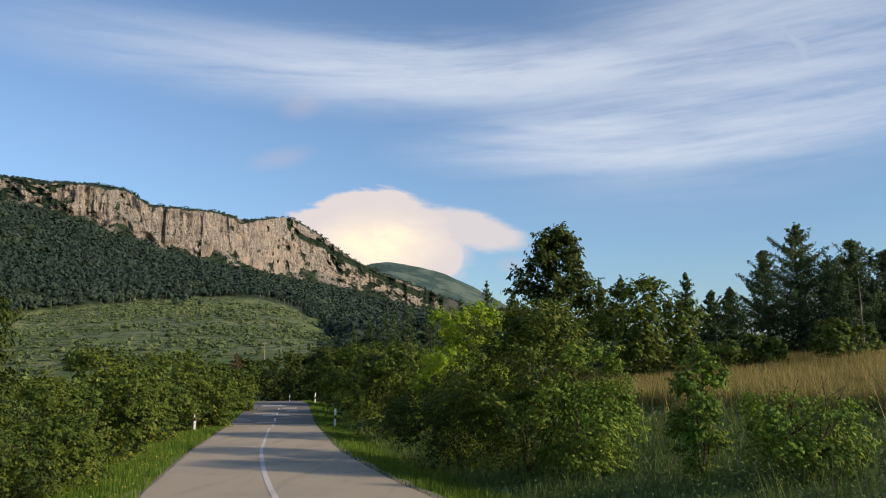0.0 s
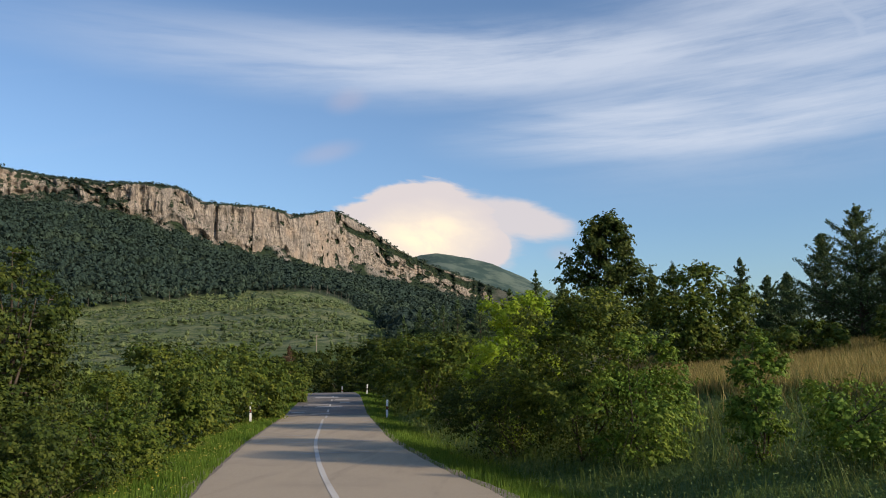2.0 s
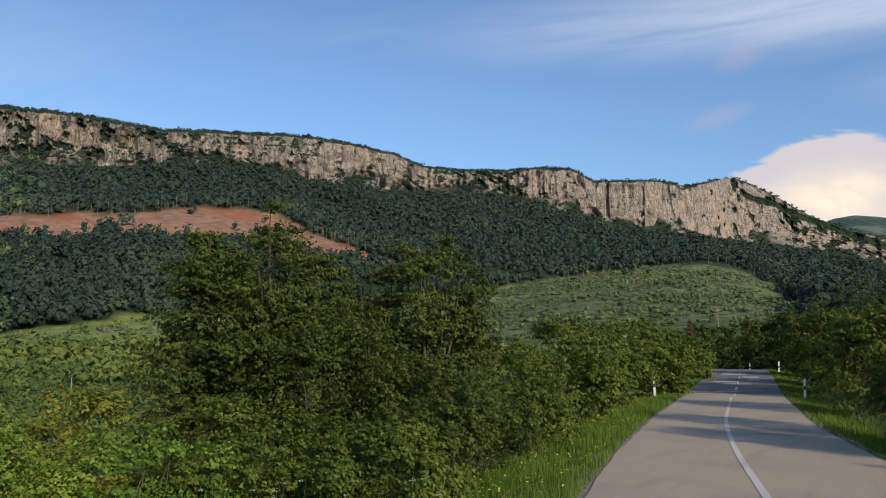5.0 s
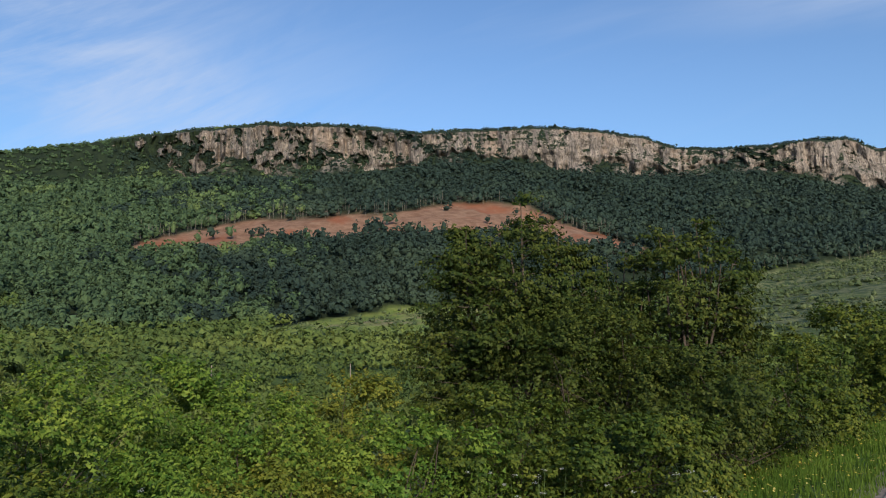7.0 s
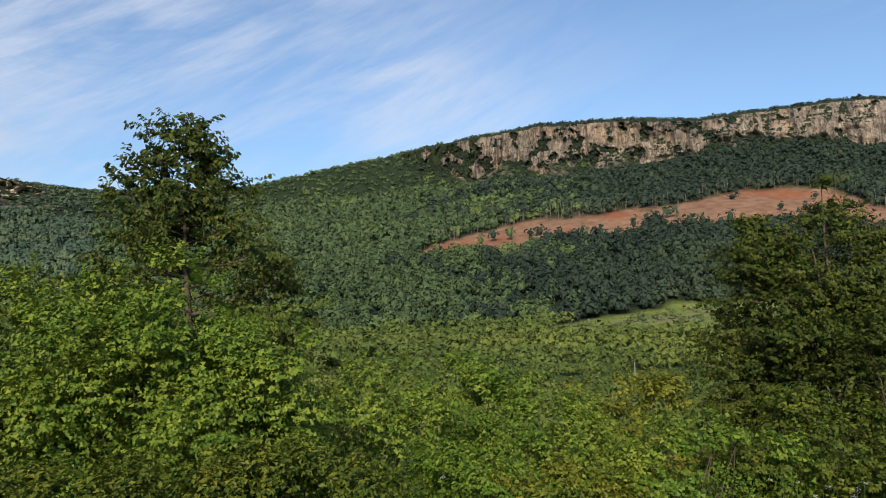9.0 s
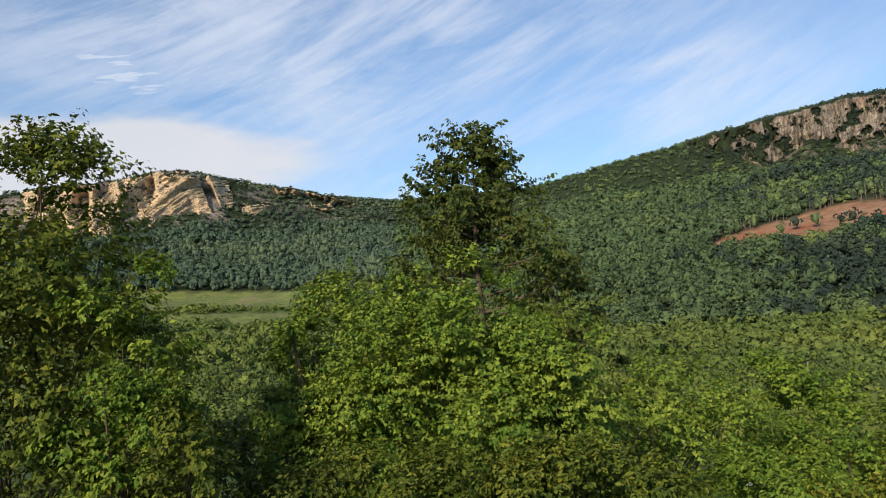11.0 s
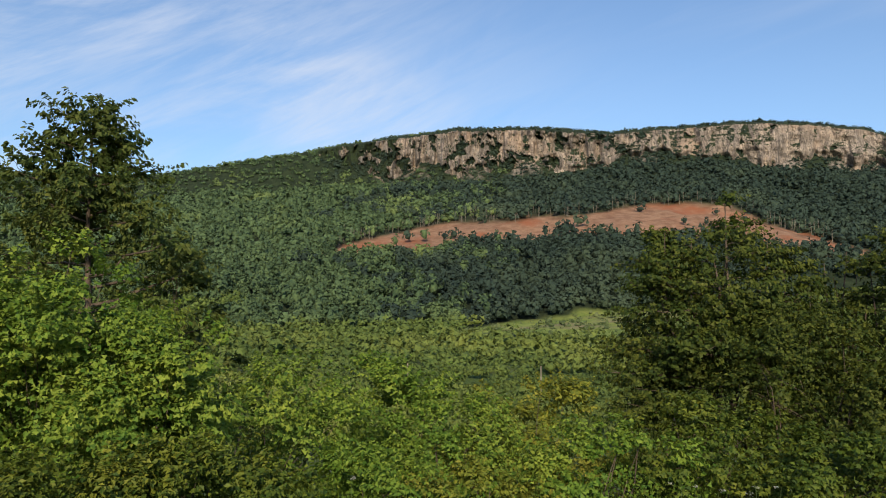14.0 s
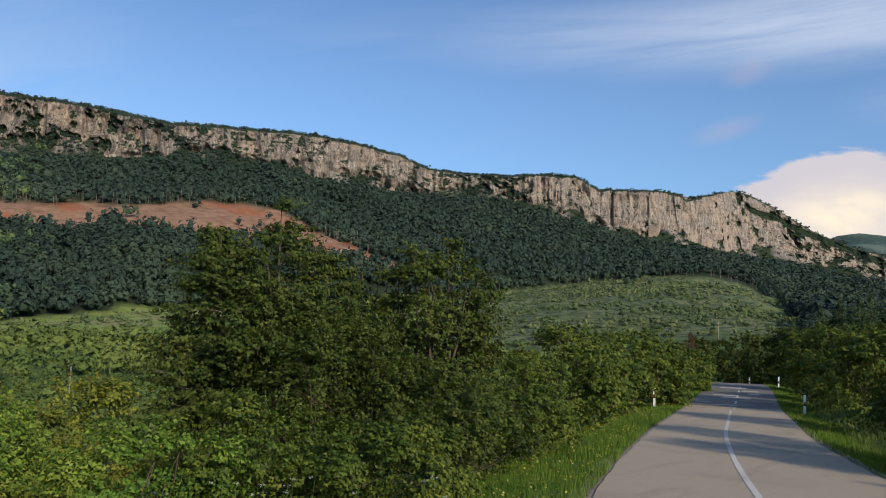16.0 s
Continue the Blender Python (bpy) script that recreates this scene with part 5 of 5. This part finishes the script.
leafy("ash_tree", 120.6, 10.0, 14.2, 2.3, 2.2, "hazel", 34000, 0.085, "slender dark tree with hanging leaves", "tree", seed=23, lobes=70, foot=0.03, stems=9, spread=1.25)
leafy("ash_tree", 114.9, 9.0, 5.9, 1.3, 1.3, "bright", 17000, 0.08, "slender young tree with glossy leaves", "tree", seed=24, lobes=50, foot=0.03, spread=1.15)
leafy("sapling", 110.8, 7.5, -0.6, 0.6, 0.5, "hazel", 1500, 0.075, "thin sapling with a leafy tip", "tree", seed=25, lobes=8, foot=0.5, stems=1)
# dark thorn leaves here put the bush's shade into its colour
leafy("bush", 107.5, 11.0, -4.0, 2.8, 2.4, "thorn", 13000, 0.075, "shaded dark green bush", group=BUSH, seed=26)
leafy("bush", 102.0, 12.5, -1.2, 1.9, 2.0, "hazel", 10000, 0.08, "dark green hazel bush", group=BUSH, seed=27)
# these two also take thorn leaves, a darker colour in place of shade
leafy("bush", 114.0, 7.5, -7.5, 2.0, 1.6, "thorn", 9000, 0.065, "shaded green bush below the verge", group=BUSH, seed=28)
leafy("bush", 104.0, 7.5, -9.0, 2.4, 1.6, "thorn", 9000, 0.07, "shaded dark bush below the verge", group=BUSH, seed=29)
leafy("bush", 72.0, 8.8, -8.3, 2.8, 2.0, "bright", 14000, 0.065, "yellow-green hazel bush by the verge", group=BUSH, seed=30)
leafy("bush", 62.5, 8.8, -9.2, 2.2, 1.8, "rust", 11000, 0.065, "yellow-brown tinted bush by the verge", group=BUSH, seed=31)
# darker hazel leaves than their neighbours: shade low down set by colour
leafy("bush", 83.0, 8.0, -7.5, 2.6, 2.0, "hazel", 14000, 0.07, "light green hazel bush by the verge", group=BUSH, seed=32)
leafy("bush", 93.5, 7.6, -7.5, 2.4, 1.8, "hazel", 13000, 0.07, "light green hazel bush by the verge", group=BUSH, seed=33)
for a, r, e, w in ((16.0, 92, -0.3, 5), (14.4, 105, 0.2, 6), (12.8, 118, 0.0, 7), (11.4, 112, 0.3, 6), (9.8, 104, 0.6, 7), (8.2, 92, 0.9, 6), (7.2, 70, 0.6, 5)):
    leafy("bush", a, r, e, w, 5, "thorn", 6000, 0.28, "dark green bush where the road bends away", group=BUSH, seed=int(r))
leafy("bush", 6.6, 58, -0.6, 4.0, 4, "hazel", 9000, 0.16, "green bush on the bank above the ditch", group=BUSH, seed=61, foot=0.26)
# right of the road
leafy("hazel_tree", 5.8, 50, 1.2, 5.5, 5, "hazel", 13000, 0.15, "green hazel tree above the road", "tree", seed=40, lobes=28, foot=0.26)
leafy("bush", 3.0, 33, 1.2, 4.4, 4, "hazel", 14000, 0.12, "dense green bush on the bank", group=BUSH, seed=41, lobes=28, foot=0.26)
leafy("hazel_tree", -1.5, 23, 4.1, 2.7, 3, "lime", 17000, 0.10, "bright yellow-green hazel tree on the bank", "tree", seed=42, lobes=28, foot=0.26)
# dark leaf colour stands in for deep shade at the hazels' feet
leafy("bush", -1.0, 21, -0.6, 3.2, 2.6, "thorn", 13000, 0.09, "green bush on the bank", group=BUSH, seed=43, lobes=26, foot=0.26)
leafy("hazel_tree", -6.2, 18, 4.2, 3.1, 3, "hazel", 24000, 0.085, "dense green hazel tree on the bank", "tree", seed=44, lobes=38, gaps=0.05, foot=0.26)
leafy("bush", -10.3, 16.5, 1.2, 2.2, 2.2, "bright", 13000, 0.08, "green bush with yellowing leaves on the bank", group=BUSH, seed=45, lobes=26)
leafy("bush", -18.0, 14.0, 1.5, 0.75, 0.8, "bright", 5200, 0.075, "narrow upright green shrub in tall grass", group=BUSH, seed=46, lobes=14)
leafy("bush", -25.2, 13.0, -0.2, 2.1, 1.6, "bright", 7500, 0.075, "spreading green shrub in tall grass", group=BUSH, seed=47, lobes=20, gaps=0.05)
leafy("bush", -27.4, 33, 2.7, 2.6, 2, "hazel", 5000, 0.11, "green shrub in front of the pines", group=BUSH, seed=48)
airy_tree("oak_tree", -8.4, 40, 9.5, 5.4, "dark leafy tree with an open crown", 46, 0.17, 13, seed=49, full=0.35, sprays=32)
leafy("hazel_tree", -15.0, 36, 5.9, 4.0, 4, "hazel", 15000, 0.14, "broad green tree at the meadow's edge", "tree", seed=50, lobes=30)
leafy("bush", -21.0, 34, 1.6, 4.0, 3, "hazel", 8000, 0.13, "green bushes at the meadow's edge", group=BUSH, seed=51)
PINES = ((-24.9, 40, 9.1, 4.6), (-22.9, 42, 7.4, 3.8), (-28.2, 39, 7.8, 4.4), (-30.2, 40, 7.0, 4.6), (-26.8, 44, 6.6, 4.2), (-20.6, 50, 5.0, 3.4), (-19.2, 52, 4.8, 3.4),
         (-17.6, 54, 6.1, 4.0), (-13.0, 52, 6.0, 3.6), (-11.6, 55, 5.6, 3.6), (-5.2, 52, 5.0, 4.0), (-3.2, 62, 5.7, 4.4), (-1.2, 75, 4.5, 4.4), (0.8, 80, 4.1, 4.6),
         (2.6, 85, 3.8, 4.6), (3.6, 88, 3.4, 4.4), (4.4, 90, 3.4, 4.6), (5.5, 92, 3.0, 4.4), (6.6, 95, 2.6, 4.6), (8.3, 112, 1.5, 5.0), (9.8, 118, 1.2, 5.0), (-32.5, 40, 7.6, 4.6))
for k, (a, r, e, w) in enumerate(PINES):
    conifer("pine_tree", a, r, e, w * (1.3 if r > 45 else 1.15), "dark green spruce in a dense row" if r > 45 else "tall dark green pine at the meadow's edge", seed=k, count=12000 if r > 45 else 24000, bare=0.02,
            droop=0.35 if r > 45 else 0.05, taper=1.2 if r > 45 else 0.95, needle=0.155 if r < 45 else 0.22)

conifer("dead_spruce", 15.0, 88, 0.55, 3.6, "dead reddish-brown spruce where the road bends", count=3000, seed=77, bare=0.1, droop=0.3, mat="dead_needles", needle=0.2, group="", taper=1.2)

# ---- grass ----


def blades(name, x, y, high, mat, label, category, seed, lean=0.3):
    """Grass blades, bent and tapered, in one mesh."""
    rng = np.random.default_rng(seed)
    n = len(x)
    z = ground_z(x, y) - 0.02
    r = np.hypot(x, y)
    a = rng.uniform(0, 2 * np.pi, n)
    w = np.maximum(0.005, 0.0006 * r) * rng.uniform(0.7, 1.4, n)
    ux, uy = np.cos(a) * w, np.sin(a) * w
    b = rng.uniform(0, 2 * np.pi, n)
    lx, ly = np.cos(b) * lean * high * rng.uniform(0.2, 1, n), np.sin(b) * lean * high * rng.uniform(0.2, 1, n)
    P = np.stack([np.stack([x - ux, y - uy, z], -1), np.stack([x + ux, y + uy, z], -1), np.stack([x + lx, y + ly, z + high], -1)], 1).reshape(-1, 3)
    ob = part(name, mesh_from(name, P, np.arange(3 * n).reshape(-1, 3), M[mat]), None, label, "stuff")
    ob["category"] = category


def beside_road(n, y0, y1, d0, d1, rng, power=2.0):
    """Places beside the road, thicker near the camera."""
    t = rng.uniform(0, 1, n) ** power
    y = y0 + (y1 - y0) * t
    d = rng.uniform(d0, d1, n)
    return road_x(y) + d, y


def make_grass():
    rng = np.random.default_rng(33)
    x, y = beside_road(75000, 5, 85, -5.6, -2.58, rng)
    k = fbm(x * 0.8, y * 0.8, 3, 91)
    blades("verge_grass", x, y, (0.10 + 0.16 * rng.uniform(0, 1, len(x)) ** 2) * (1 + 1.5 * k), "grass", "short green grass on the road's verge", "grass", 1)
    x, y = beside_road(42000, 4, 85, 2.58, 4.6, rng)
    blades("verge_grass", x, y, 0.12 + 0.16 * rng.uniform(0, 1, len(x)) ** 2, "grass", "short green grass along the ditch", "grass", 2)
    x, y = beside_road(70000, 1, 45, 4.0, 14, rng)
    tuft = fbm(x * 0.9, y * 0.9, 3, 94)
    P = np.stack([x, y, ground_z(x, y) + (0.04 + 0.42 * rng.uniform(0, 1, len(x)) ** 1.5) * (1 + 2.2 * tuft)], -1)
    V, F = leaves(P, np.tile([0.25, -0.35, 0.8], (len(P), 1)), 0.055, rng, 0.45, 0.2, True)
    part("weed_leaves", mesh_from("weed_leaves", V, F, M["herbs"]), None, "low leafy herbs and nettles on the bank", "stuff")["category"] = "weeds"
    x, y = beside_road(45000, 1, 60, 4.2, 14, rng)
    blades("tall_weeds", x, y, 0.15 + 0.4 * rng.uniform(0, 1, len(x)) ** 2, "weeds", "tall dark green weeds on the bank", "weeds", 3, 0.75)
    x, y = beside_road(350, 8, 40, 7.0, 12, rng)
    blades("dry_stalks", x, y, 0.5 + 0.5 * rng.uniform(0, 1, len(x)), "hay", "dry stalks standing among the weeds", "grass", 4, 0.4)
    az, r = rng.uniform(-34, -9, 90000), 12 + 34 * rng.uniform(0, 1, 90000) ** 1.3
    x, y = polar(az, r)
    p = (x - road_x(y) > 11.2) & (r > 15) & (fbm(x * 0.3, y * 0.3, 3, 92) + (r - 20) * 0.02 > -0.12)
    blades("tall_grass", x[p], y[p], 0.35 + 0.4 * rng.uniform(0, 1, p.sum()), "hay", "tall golden dry meadow grass", "grass", 5, 0.55)
    p = p & (rng.uniform(0, 1, len(p)) < 0.8)
    blades("green_undergrowth", x[p] + 0.1, y[p], 0.25 + 0.35 * rng.uniform(0, 1, p.sum()), "weeds", "green weeds growing through the dry meadow grass", "weeds", 6, 0.3)
    x, y = beside_road(1600, 6, 45, -5.2, -2.7, rng)
    p = fbm(x * 0.5, y * 0.5, 3, 93) > -0.03
    x, y = x[p], y[p]
    P = np.stack([x, y, ground_z(x, y) + rng.uniform(0.12, 0.28, len(x))], -1)
    V, F = leaves(P, np.tile([0.0, 0, 1], (len(P), 1)), 0.035, rng, 0.9)
    part("wild_flowers", mesh_from("wild_flowers", V, F, M["blossom"]), None, "small yellow wild flowers in the verge", "stuff")["category"] = "flowers"


make_grass()


def make_umbels():
    """White umbels on thin stalks, standing out of the herbs beside the verge."""
    rng = np.random.default_rng(61)
    stalks, P = [], []
    for k in range(26):
        az, r = rng.uniform(30, 52) if k < 20 else rng.uniform(60, 112), rng.uniform(6.4, 8.6)
        x, y = polar(az, r)
        z = float(ground_z(x, y))
        top = EYE - r * math.tan(radians(rng.uniform(10.3, 12.6)))
        stalks.append(bough((x, y, z), (x + rng.normal(0, 0.04), y + rng.normal(0, 0.04), top), 0.004, 0.002, rng, 0.04, 3))
        n = 16
        q, a = np.sqrt(rng.uniform(0, 1, n)) * rng.uniform(0.02, 0.042), rng.uniform(0, 6.28, n)
        P.append(np.stack([x + np.cos(a) * q, y + np.sin(a) * q, top + rng.normal(0, 0.006, n)], -1))
    P = np.concatenate(P)
    V, F = leaves(P, np.tile([0.0, 0, 1], (len(P), 1)), 0.016, rng, 0.9)
    part("umbels", mesh_from("umbels", V, F, M["umbel"]), None, "white umbel flowers among the verge's bushes", "stuff")["category"] = "flowers"
    part("umbel_stalks", tubes_mesh("umbel_stalks", stalks, M["stalk"]), None, "thin green stalks of white umbel flowers", "stuff")["category"] = "flowers"


make_umbels()

# ---- roadside furniture ----


def box_mesh(name, sx, sy, z0, z1, mat, bevel=0.004, slope=0.0):
    bm = bmesh.new()
    bmesh.ops.create_cube(bm, size=1)
    for v in bm.verts:
        v.co = Vector((v.co.x * sx, v.co.y * sy, z0 if v.co.z < 0 else z1 + (slope * v.co.y if slope else 0)))
    bmesh.ops.bevel(bm, geom=bm.edges[:], offset=bevel, segments=2, affect="EDGES")
    me = bpy.data.meshes.new(name)
    bm.to_mesh(me)
    bm.free()
    me.materials.append(mat)
    return me


def delineator(az, r, lean, label):
    """White plastic road post with a black band and a reflector."""
    x, y = polar(az, r)
    ob = thing("delineator_post", (x, y, float(road_z(y)) - 0.1), label, "road post", "posts beside the road", az * 0.5 + 5)
    ob.rotation_euler.y = radians(lean)
    ob.scale = (1, 1, 0.82)
    part("lower_post", box_mesh("lower_post", 0.12, 0.06, 0, 0.58, M["post_white"]), ob)
    part("black_band", box_mesh("black_band", 0.122, 0.062, 0.58, 0.82, M["post_black"]), ob, "black band")
    part("cap", box_mesh("cap", 0.12, 0.06, 0.82, 0.98, M["post_white"], 0.004, 0.6), ob)
    part("reflector", box_mesh("reflector", 0.03, 0.01, 0.66, 0.75, M["reflector"], 0.002), ob, "small amber reflector").location.y = -0.034


for az, r, lean in ((17.55, 44.0, 0), (7.85, 45.5, 1), (14.5, 72, -3), (9.3, 76, 2), (11.1, 92, 0)):
    delineator(az, r, lean, "white plastic road post with a black band")


def wooden_pole(az, r, top, label, arm=False, tall=8.0):
    x, y = polar(az, r)
    z = EYE + r * math.tan(radians(top)) - tall
    ob = thing("utility_pole", (x, y, z), label, "pole", "wooden poles in the valley", az)
    rng = np.random.default_rng(int(az * 10))
    part("shaft", tubes_mesh("shaft", [bough((0, 0, -4), (0.08, 0, tall), 0.15, 0.10, rng, 0.004, 8)], M["wood_pole"]), ob)
    if arm:
        part("crossarm", box_mesh("crossarm", 1.6, 0.1, tall - 0.5, tall - 0.38, M["wood_pole"]), ob)


wooden_pole(68.0, 150, -2.75, "weathered wooden pole standing in scrub", tall=8.5)
wooden_pole(58.2, 150, -2.9, "weathered wooden pole standing in scrub")
wooden_pole(50.4, 165, -5.0, "weathered wooden pole standing in scrub", tall=7)
wooden_pole(13.0, 240, 1.25, "wooden power pole with a crossarm", True, 9.0)


def dead_pine(az, r, top):
    x, y = polar(az, r)
    z = float(ground_z(x, y))
    high = EYE + r * math.tan(radians(top)) - z
    ob = thing("dead_tree", (x, y, z - 0.05), "bare dead pine trunk with broken side branches", "tree", "", az)
    rng = np.random.default_rng(5)
    part("trunk", tubes_mesh("trunk", [bough((0, 0, 0), (-0.05, 0, high), 0.042, 0.015, rng, 0.01, 7)], M["pale_bark"]), ob)
    for k in range(16):
        h, a, l = high * rng.uniform(0.15, 0.9), rng.uniform(0, 6.28), rng.uniform(0.3, 1.0)
        arm = bough((-0.12 * h / high, 0, h), (math.cos(a) * l, math.sin(a) * l, h + rng.uniform(-0.1, 0.15)), 0.016, 0.006, rng, 0.1, 4)
        part("dead_branch", tubes_mesh("dead_branch", [arm], M["pale_bark"]), ob)


dead_pine(-28.6, 36, 5.4)
